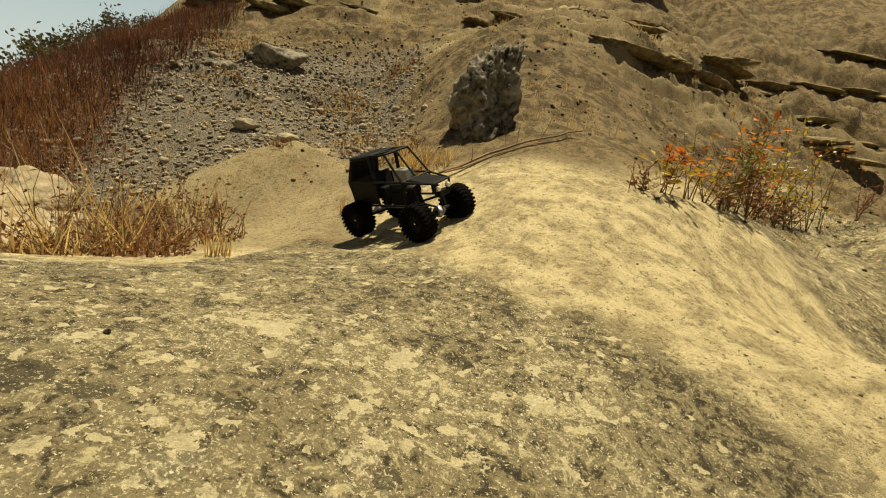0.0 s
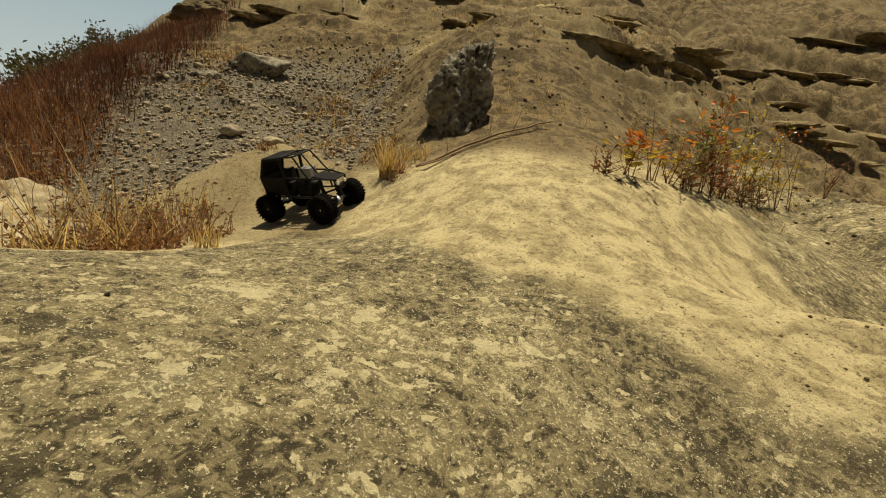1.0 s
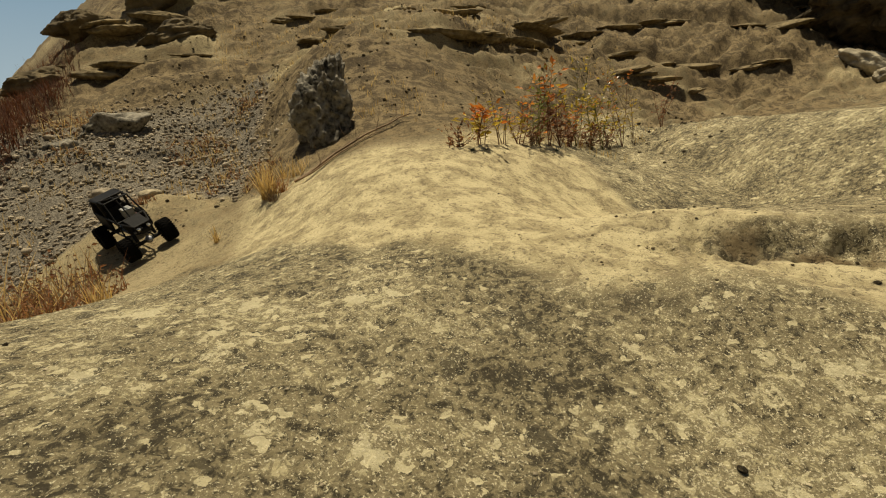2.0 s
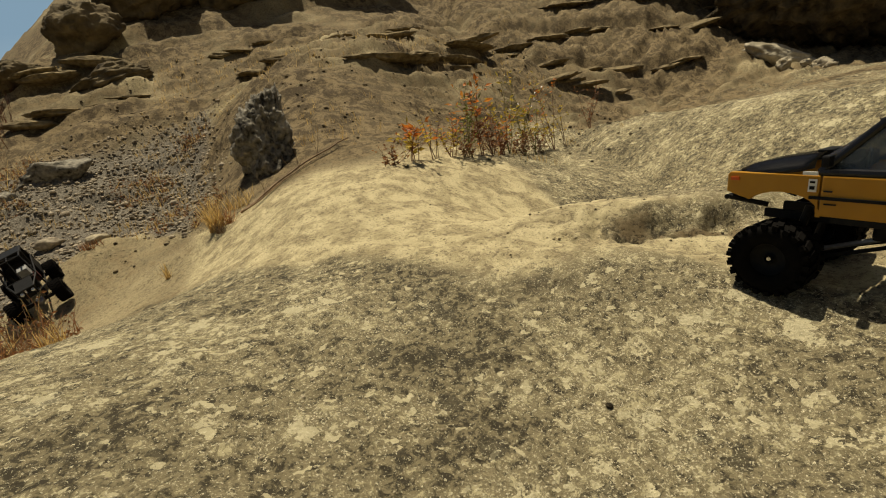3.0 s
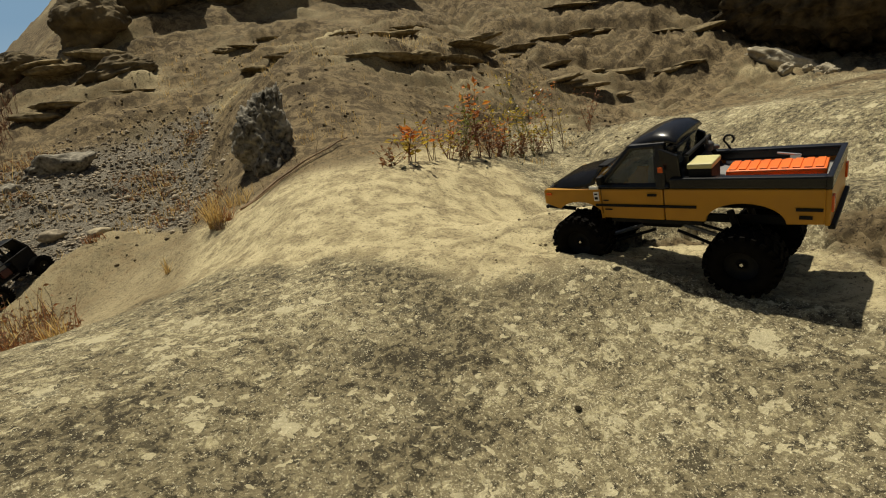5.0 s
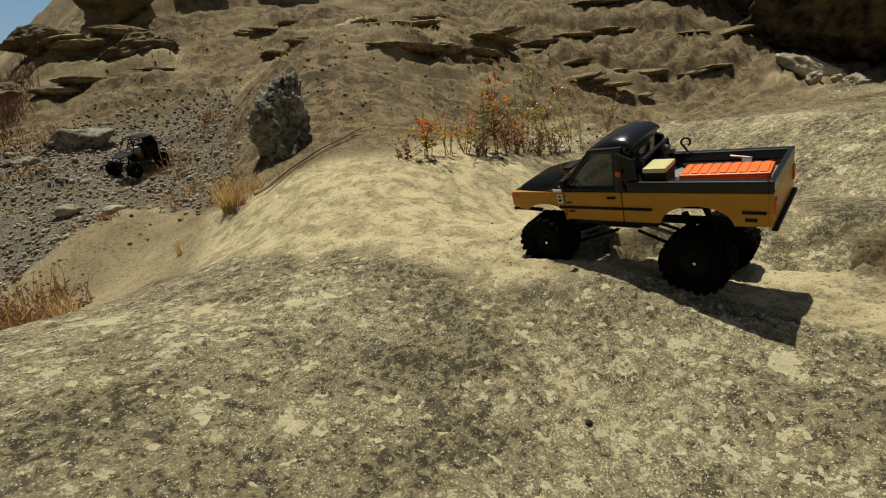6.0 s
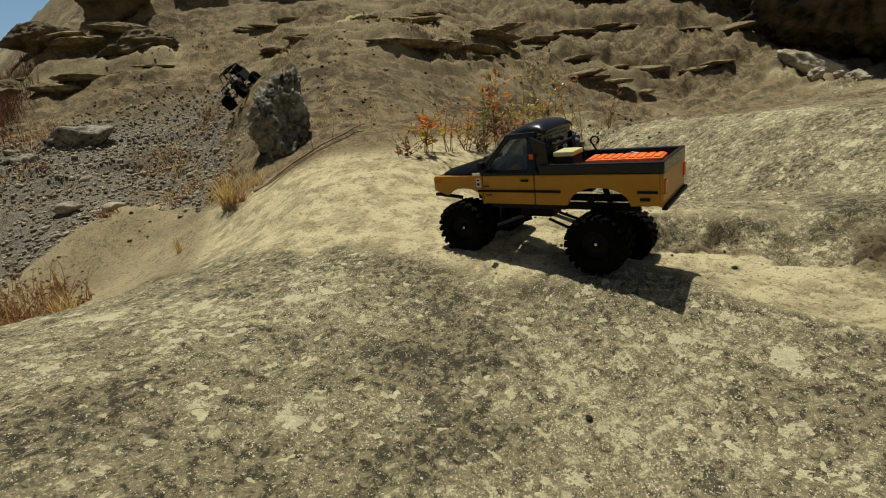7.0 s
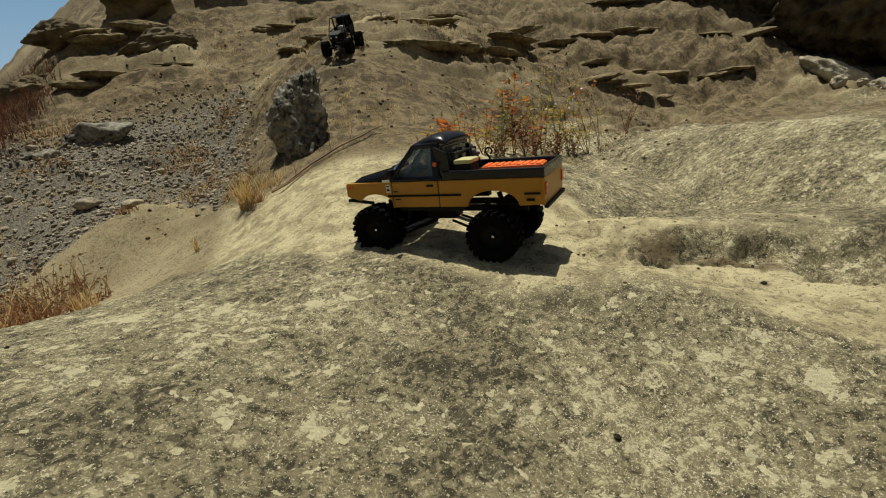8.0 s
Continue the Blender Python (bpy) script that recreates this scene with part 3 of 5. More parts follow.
# flat lips of rock that stick out of the hill along its layers
lips = random.Random(77)
for n_, (x0, y0, x1, y1, count, big) in enumerate([(0.98, 3.04, 2.15, 3.72, 7, 1.0), (1.2, 4.08, 2.5, 4.42, 5, 0.9), (0.2, 4.32, 1.2, 4.72, 4, 0.7), (-1.6, 4.12, -0.7, 4.55, 5, 0.8), (-2.0, 4.6, -1.0, 4.95, 4, 1.0), (-0.2, 4.9, 0.9, 5.15, 4, 0.9),
                                              (1.5, 4.8, 2.6, 5.1, 4, 0.9), (2.7, 3.72, 3.4, 3.45, 4, 0.8), (2.4, 4.6, 3.6, 4.5, 4, 1.0), (3.0, 4.2, 4.5, 3.45, 5, 0.85), (3.5, 4.85, 5.0, 3.9, 4, 1.0), (4.0, 5.2, 5.6, 4.5, 4, 1.1)]):
    for k in range(count):
        u = (k + lips.uniform(0.1, 0.9)) / count
        x, y = x0 + (x1 - x0) * u, y0 + (y1 - y0) * u + lips.gauss(0, 0.04)
        size = (big * lips.uniform(0.16, 0.38), big * lips.uniform(0.10, 0.17), big * lips.uniform(0.025, 0.05))
        rock("rock_ledge", x, y, ground_z(x, y) - size[2] * 0.15, size, 120 + 11 * n_ + k, M_LEDGE, "flat brown sandstone ledge jutting from the hill", "rock", (lips.uniform(-4, 8), lips.uniform(-6, 6), math.degrees(math.atan2(y1 - y0, x1 - x0)) + lips.uniform(-8, 8)), 0.24, 4, "ledges on the hill", 0.26)


# ---------- the toy trucks ----------
def tyre_mesh(radius, width, rim, lugs, depth):
    """A fat off-road tyre: a rounded ring with staggered lugs on the tread and the shoulders. Its axle is y."""
    bm = bmesh.new()
    profile = [(rim, -0.36), (rim * 1.06, -0.46), (radius * 0.80, -0.50), (radius * 0.93, -0.42), (radius * 0.97, -0.25), (radius * 0.975, 0.0),
               (radius * 0.97, 0.25), (radius * 0.93, 0.42), (radius * 0.80, 0.50), (rim * 1.06, 0.46), (rim, 0.36)]
    n = 48
    rings = [[bm.verts.new((r * math.cos(a), w * width, r * math.sin(a))) for r, w in profile] for a in (2 * math.pi * k / n for k in range(n))]
    for k in range(n):
        for j in range(len(profile) - 1):
            f = bm.faces.new((rings[k][j], rings[k][j + 1], rings[(k + 1) % n][j + 1], rings[(k + 1) % n][j]))
            f.smooth = True
    for k in range(lugs):
        for side in (-1, 1):
            a = 360.0 * (k + (0.5 if side > 0 else 0)) / lugs
            turn = Matrix.Rotation(radians(-a), 4, "Y")
            sub = bmesh.new()
            box(sub, radius - depth * 0.5, side * width * 0.22, 0, depth * 1.5, width * 0.40, 2 * math.pi * radius / lugs * 0.52, 0.0, Matrix.Rotation(radians(side * 16), 4, "X"))
            box(sub, radius * 0.93, side * width * 0.47, 0, radius * 0.13, width * 0.10, 2 * math.pi * radius / lugs * 0.45)
            bmesh.ops.transform(sub, matrix=turn, verts=sub.verts)
            me = bpy.data.meshes.new("lug")
            sub.to_mesh(me)
            sub.free()
            bm.from_mesh(me)
            bpy.data.meshes.remove(me)
    return bm


def lathe(points, n=32, smooth_faces=True):
    """Points of (radius, y) turned round the y axis."""
    bm = bmesh.new()
    rings = [[bm.verts.new((r * math.cos(a), y, r * math.sin(a))) for r, y in points] for a in (2 * math.pi * k / n for k in range(n))]
    for k in range(n):
        for j in range(len(points) - 1):
            f = bm.faces.new((rings[k][j], rings[k][j + 1], rings[(k + 1) % n][j + 1], rings[(k + 1) % n][j]))
            f.smooth = smooth_faces
    bmesh.ops.recalc_face_normals(bm, faces=bm.faces)
    return bm


def add_wheel(parent, x, y, radius, width, rim, lugs, out, rim_material, meshes):
    """A wheel part with a tyre, a rim and a hub nut; out: the side that faces outwards."""
    if "tyre" not in meshes:
        meshes["tyre"] = tyre_mesh(radius, width, rim, lugs, radius * 0.07)
        w = part("wheel", lathe([(rim * 0.25, -width * 0.3), (rim * 0.25, width * 0.3)]), M_SATIN, parent)
        t = part("tyre", meshes["tyre"], M_RUBBER, w, "black knobbly rubber tyre")
        r = part("rim", lathe([(rim * 1.02, -0.40 * width), (rim * 1.04, -0.36 * width), (rim * 0.9, -0.28 * width), (rim * 0.8, 0.10 * width), (rim * 0.35, 0.16 * width), (rim * 0.32, 0.24 * width),
                               (0.0004, 0.24 * width), (0.0004, 0.2 * width), (rim * 0.8, 0.2 * width), (rim * 0.9, 0.30 * width), (rim * 1.04, 0.36 * width), (rim * 1.02, 0.40 * width)]), rim_material, w)
        h = part("hub_nut", lathe([(0.0003, 0.30 * width), (rim * 0.12, 0.30 * width), (rim * 0.13, 0.24 * width)], 8, False), M_CHROME, w)
        meshes["tyre"], meshes["all"] = True, (w.data, t.data, r.data, h.data)
    else:
        dw, dt, dr, dh = meshes["all"]
        w, t, r, h = new("wheel", dw), new("tyre", dt), new("rim", dr), new("hub_nut", dh)
        w.parent = parent
        for o in (t, r, h):
            o.parent = w
        tagged(t, "black knobbly rubber tyre")
    w.matrix_basis = pose(x, y, radius, 0, 0, 0 if out > 0 else 180)
    w["out"] = float(out)
    return w


def arch(cx, cz, r, a0, a1, n=12, rise=1.0):
    return [(cx + r * math.cos(radians(a0 + (a1 - a0) * k / n)), cz + rise * r * math.sin(radians(a0 + (a1 - a0) * k / n))) for k in range(n + 1)]


def text_bars(parent, rows, y, material, side):
    """Writing too small to read: plain bars on the flank. rows: x, z, length, height."""
    for x, z, ln, hi in rows:
        part("decal_bar", boxed(x, side * y, z, ln, 0.0016, hi), material, parent)


P_R, P_W = 0.0560, 0.058          # the pickup's wheels
P_WB, P_TR = 0.285, 0.150         # wheelbase and track


def add_pickup():
    """The pickup: +x ahead, +y to its left, 0 at the ground half-way between the axles."""
    top = new("toy_pickup_truck")
    tagged(top, "ochre yellow and black toy pickup truck with huge knobbly tyres", "toy truck")
    fx, rx = P_WB / 2, -P_WB / 2
    nose, tail, hw = fx + 0.077, rx - 0.102, 0.087
    sill, belt, rim_z = 0.1375, 0.195, 0.2145
    cab_b, door_f = fx - 0.1745, fx - 0.048       # back of the cab, front of the door
    fa, ra = arch(fx, sill, 0.050, 0, 180, rise=0.62), arch(rx, sill, 0.056, 0, 180, rise=0.60)
    # yellow lower body: fenders, doors, bed sides, one panel each
    front = [(nose, 0.164), (nose, belt - 0.004), (nose - 0.004, belt), (door_f + 0.001, belt), (door_f + 0.001, sill), (fx - 0.050, sill)] + [p for p in reversed(fa)][1:-2] + [(fx + 0.052, 0.156)]
    for side in (1, -1):
        y0, y1 = (hw - 0.010, hw) if side > 0 else (-hw, -hw + 0.010)
        part("fender", prism(front, y0, y1, 0.002), M_YELLOW, top, "ochre yellow painted fender")
        door = part("door", prism([(door_f - 0.001, sill), (door_f - 0.001, belt), (cab_b + 0.012, belt), (cab_b + 0.012, sill)], y0, y1, 0.002), M_YELLOW, top, "ochre yellow painted door")
        part("door_handle", boxed(cab_b + 0.030, side * (hw + 0.002), belt - 0.010, 0.016, 0.004, 0.004, 0.001), M_SATIN, door)
        bed = [(cab_b + 0.010, sill), (cab_b + 0.010, belt), (tail, belt), (tail, sill + 0.003), (rx - 0.056, sill + 0.001)] + [p for p in ra][::-1][1:-1] + [(rx + 0.056, sill)]
        part("bed_side", prism(bed, y0, y1, 0.002), M_YELLOW, top, "ochre yellow painted bed side")
        part("trim_strip", boxed((door_f + cab_b) / 2, side * (hw + 0.0015), 0.164, 0.150, 0.003, 0.0042), M_SATIN, top)
        part("trim_strip", boxed((cab_b + rx + 0.068) / 2 - 0.001, side * (hw + 0.0015), 0.164, cab_b - rx - 0.072, 0.003, 0.0042), M_SATIN, top)
        part("trim_strip", boxed((rx - 0.066 + tail) / 2, side * (hw + 0.0015), 0.164, rx - 0.07 - tail, 0.003, 0.0042), M_SATIN, top)
        part("side_marker", boxed(nose - 0.012, side * (hw + 0.001), belt - 0.010, 0.012, 0.003, 0.005), M_AMBER, top)
        part("side_marker", boxed(tail + 0.022, side * (hw + 0.001), sill + 0.014, 0.016, 0.003, 0.005), M_SATIN, top)
        part("decal", boxed(door_f + 0.009, side * (hw + 0.001), 0.181, 0.010, 0.002, 0.018), M_WHITE, top, "small pale sticker")
        text_bars(top, [(door_f + 0.009, 0.186, 0.006, 0.003), (door_f + 0.009, 0.178, 0.006, 0.005), (door_f - 0.010, 0.174, 0.010, 0.002), (door_f - 0.014, 0.156, 0.014, 0.002)], hw + 0.0022, M_SATIN, side)
        part("decal", boxed(door_f + 0.013, side * (hw + 0.001), belt + 0.003, 0.018, 0.002, 0.005), M_WHITE, top)
        part("decal", boxed(cab_b + 0.013, side * (hw + 0.001), belt + 0.035, 0.008, 0.002, 0.009), M_AMBER, top)
        # black upper flank: belt line, rim of the bed
        part("bed_rail", boxed((cab_b + tail) / 2, side * (hw - 0.008), (belt + rim_z) / 2 + 0.0005, cab_b - tail, 0.016, rim_z - belt - 0.001, 0.003), M_BLACK, top, "glossy black bed rail")
        part("rocker", boxed((fx - 0.06 + rx + 0.06) / 2, side * (hw - 0.014), sill - 0.004, P_WB - 0.124, 0.022, 0.010, 0.002), M_SATIN, top)
        # cab side: frame of the window and its glass
        a_base, a_top, b_top, b_base = (door_f + 0.004, belt + 0.004), (door_f - 0.056, 0.267), (cab_b + 0.010, 0.269), (cab_b + 0.002, belt + 0.004)
        tilt = 0.016
        cab = bmesh.new()
        for a, b, r in ((a_base, a_top, 0.0055), (a_top, b_top, 0.006), ((cab_b + 0.020, 0.269), (cab_b + 0.016, belt), 0.010), (a_base, b_base, 0.006)):
            def lift(p):
                return (p[0], side * (hw - 0.006 - tilt * (p[1] - belt) / 0.08), p[1])
            tube(cab, lift(a), lift(b), r, sides=8)
        part("window_frame", cab, M_BLACK, top)
        quad = bmesh.new()
        vs = [quad.verts.new((x, side * (hw - 0.007 - tilt * (z - belt) / 0.08), z)) for x, z in (a_base, a_top, (cab_b + 0.02, 0.267), (cab_b + 0.02, belt + 0.004))]
        quad.faces.new(vs)
        bmesh.ops.solidify(quad, geom=quad.faces[:], thickness=0.0012)
        part("side_window", quad, M_GLASS, top, "dark tinted window")
        part("mirror", boxed(door_f - 0.008, side * (hw + 0.010), belt + 0.022, 0.010, 0.018, 0.016, 0.003), M_SATIN, top)
        part("black_quarter", prism([(cab_b + 0.018, belt), (cab_b + 0.018, 0.266), (cab_b - 0.012, 0.252), (cab_b - 0.020, belt)], side * (hw - 0.012) - 0.004, side * (hw - 0.012) + 0.004, 0.002), M_BLACK, top)
    # hood, with a raised middle, nose panel, grille
    hood = bmesh.new()
    rows_x = [nose - 0.001, nose - 0.02, fx + 0.02, fx - 0.02, door_f + 0.010]
    rows_z = [belt - 0.006, belt + 0.003, belt + 0.011, belt + 0.018, belt + 0.024]
    cols = [-1.0, -0.93, -0.62, -0.55, 0.55, 0.62, 0.93, 1.0]
    lifts = [-0.010, 0.0, 0.003, 0.006, 0.006, 0.003, 0.0, -0.010]
    grid = [[hood.verts.new((x - 0.006 * abs(c) ** 3 * (k == 0), c * (hw - 0.002), z + h - (0.004 if abs(c) > 0.9 else 0))) for c, h in zip(cols, lifts)] for k, (x, z) in enumerate(zip(rows_x, rows_z))]
    for k in range(len(grid) - 1):
        for j in range(len(cols) - 1):
            hood.faces.new((grid[k][j], grid[k][j + 1], grid[k + 1][j + 1], grid[k + 1][j])).smooth = True
    bmesh.ops.solidify(hood, geom=hood.faces[:], thickness=0.003)
    part("hood", hood, M_BLACK, top, "glossy black hood")
    part("hood_vent", boxed(fx - 0.028, 0, belt + 0.027, 0.020, 0.05, 0.004, 0.0015), M_SATIN, top)
    part("grille", boxed(nose - 0.004, 0, 0.178, 0.010, 2 * hw - 0.022, 0.030, 0.002), M_SATIN, top)
    for side in (1, -1):
        part("headlight", lathe([(0.0004, 0.006), (0.010, 0.004), (0.012, 0.0), (0.012, -0.006)], 16), M_LAMP, top).matrix_basis = pose(nose, side * 0.062, 0.179, 0, 0, -90)
    part("front_bumper", tubes([((nose + 0.005, -0.075, 0.152), (nose + 0.005, 0.075, 0.152)), ((nose + 0.005, -0.03, 0.152), (nose + 0.005, -0.03, 0.182)), ((nose + 0.005, 0.03, 0.152), (nose + 0.005, 0.03, 0.182)),
                                ((nose + 0.005, -0.03, 0.182), (nose + 0.005, 0.03, 0.182)), ((nose + 0.005, -0.07, 0.152), (fx + 0.03, -0.05, 0.140)), ((nose + 0.005, 0.07, 0.152), (fx + 0.03, 0.05, 0.140))], 0.0042), M_SATIN, top)
    # cab: windshield, roof, back, with a seat and a dash inside
    ws = bmesh.new()
    v = [ws.verts.new(p) for p in ((door_f + 0.006, -hw + 0.010, belt + 0.022), (door_f + 0.006, hw - 0.010, belt + 0.022), (door_f - 0.052, hw - 0.024, 0.266), (door_f - 0.052, -hw + 0.024, 0.266))]
    ws.faces.new(v)
    bmesh.ops.solidify(ws, geom=ws.faces[:], thickness=0.0012)
    part("windshield", ws, M_GLASS, top)
    for side in (1, -1):
        part("windshield_wiper", tubes([((door_f + 0.006, side * 0.01 + 0.02, belt + 0.026), (door_f - 0.018, side * 0.01 - 0.024, belt + 0.054))], 0.0012, 5), M_SATIN, top)
    shell, spans = bmesh.new(), [-1.0, -0.96, -0.86, -0.6, -0.25, 0.25, 0.6, 0.86, 0.96, 1.0]
    crown = [0.0, 0.006, 0.011, 0.0145, 0.016, 0.016, 0.0145, 0.011, 0.006, 0.0]
    stations = [(door_f - 0.048, 0.0, 0.0), (door_f - 0.056, 0.35, 0.0), (door_f - 0.070, 0.75, 0.0), (door_f - 0.092, 1.0, 0.0015), (cab_b + 0.030, 1.0, 0.003), (cab_b + 0.006, 0.9, 0.003), (cab_b - 0.006, 0.5, 0.002), (cab_b - 0.010, 0.0, 0.0)]
    rings = [[shell.verts.new((x, c * (hw - 0.018), 0.269 + k * (1.25 * h) + up)) for c, h in zip(spans, crown)] for x, k, up in stations]
    for k in range(len(rings) - 1):
        for j in range(len(spans) - 1):
            shell.faces.new((rings[k][j], rings[k][j + 1], rings[k + 1][j + 1], rings[k + 1][j])).smooth = True
    bmesh.ops.recalc_face_normals(shell, faces=shell.faces)
    bmesh.ops.solidify(shell, geom=shell.faces[:], thickness=0.004)
    part("roof", shell, M_BLACK, top, "glossy black roof with a light streak")
    part("cab_back", prism([(cab_b + 0.010, belt - 0.02), (cab_b + 0.006, 0.267), (cab_b - 0.002, 0.267), (cab_b + 0.002, belt - 0.02)], -hw + 0.016, hw - 0.016, 0.001), M_BLACK, top)
    part("rear_window", boxed(cab_b - 0.0025, 0, 0.244, 0.003, 0.105, 0.034, 0.001), M_GLASS, top)
    part("dashboard", boxed(door_f - 0.016, 0, belt + 0.006, 0.03, 0.14, 0.02, 0.003), M_SATIN, top)
    part("seat", prism([(cab_b + 0.05, belt - 0.05), (cab_b + 0.04, belt + 0.05), (cab_b + 0.024, belt + 0.05), (cab_b + 0.026, belt - 0.05)], -0.06, 0.06, 0.003), M_CELL, top, "pale grey seat")
    part("steering_wheel", lathe([(0.014, 0.0), (0.016, 0.0015), (0.018, 0.0), (0.016, -0.0015), (0.014, 0.0)], 16), M_CHROME, top).matrix_basis = pose(door_f - 0.038, 0.038, belt + 0.018, 0, 0, -70)
    # bed
    part("bed_floor", boxed((cab_b + tail) / 2, 0, 0.186, cab_b - tail - 0.004, 2 * hw - 0.022, 0.005), M_BED, top, "worn grey bed floor")
    part("bed_front", boxed(cab_b - 0.006, 0, 0.188, 0.006, 2 * hw - 0.034, 0.056, 0.001), M_BLACK, top)
    gate = part("tailgate", boxed(tail - 0.003, 0, 0.1665, 0.007, 2 * hw - 0.002, 0.056, 0.002), M_YELLOW, top, "ochre yellow painted tailgate")
    part("gate_rim", boxed(tail - 0.003, 0, 0.2045, 0.008, 2 * hw - 0.002, 0.020, 0.002), M_BLACK, gate)
    for side in (1, -1):
        part("tail_light", boxed(tail - 0.0075, side * (hw - 0.010), 0.172, 0.004, 0.014, 0.024, 0.001), M_AMBER, top)
    part("rear_bumper", boxed(tail - 0.008, 0, 0.137, 0.009, 2 * hw - 0.004, 0.008, 0.002), M_SATIN, top)
    part("roll_bar", tubes([((cab_b - 0.022, -hw + 0.02, 0.152), (cab_b - 0.022, -hw + 0.024, 0.246)), ((cab_b - 0.022, hw - 0.02, 0.152), (cab_b - 0.022, hw - 0.024, 0.246)),
                            ((cab_b - 0.022, -hw + 0.024, 0.246), (cab_b - 0.022, hw - 0.024, 0.246)), ((cab_b - 0.022, hw - 0.024, 0.237), (cab_b - 0.055, hw - 0.024, 0.154)), ((cab_b - 0.022, -hw + 0.024, 0.237), (cab_b - 0.055, -hw + 0.024, 0.154))], 0.0038), M_SATIN, top)
    # chassis
    for side in (1, -1):
        part("chassis_rail", boxed(-0.01, side * 0.034, 0.124, P_WB + 0.10, 0.008, 0.014, 0.001), M_SATIN, top)
        part("shock_absorber", tubes([((fx - 0.006, side * 0.048, 0.062), (fx - 0.024, side * 0.044, 0.142))], 0.006, 10), M_SATIN, top, "black coil-over shock absorber")
        part("shock_absorber", tubes([((rx + 0.004, side * 0.048, 0.062), (rx + 0.030, side * 0.044, 0.142))], 0.006, 10), M_SATIN, top, "black coil-over shock absorber")
        part("suspension_link", tubes([((fx - 0.01, side * 0.036, 0.052), (0.02, side * 0.026, 0.092))], 0.0032), M_SATIN, top)
        part("suspension_link", tubes([((rx + 0.01, side * 0.036, 0.052), (-0.02, side * 0.026, 0.092))], 0.0032), M_SATIN, top)
    part("gearbox", boxed(0.01, 0, 0.112, 0.075, 0.05, 0.035, 0.006), M_SATIN, top)
    part("drive_shaft", tubes([((fx - 0.01, 0, 0.058), (0.04, 0, 0.094))], 0.004), M_STEEL, top)
    part("drive_shaft", tubes([((rx + 0.01, 0, 0.058), (-0.02, 0, 0.094))], 0.004), M_STEEL, top)
    wheels, meshes = [], {}
    for x in (fx, rx):
        axle = part("axle", tubes([((x, -P_TR / 2, P_R), (x, P_TR / 2, P_R))], 0.008, 10), M_SATIN, top)
        part("differential", lump(0.020, 0.020, 0.019, 3, 0.06, 2), M_SATIN, axle).matrix_basis = pose(x, 0.004, P_R)
        for side in (1, -1):
            wheels.append(add_wheel(top, x, side * (P_TR / 2 + 0.012), P_R, P_W, 0.025, 22, side, M_SATIN, meshes))
    return top, wheels


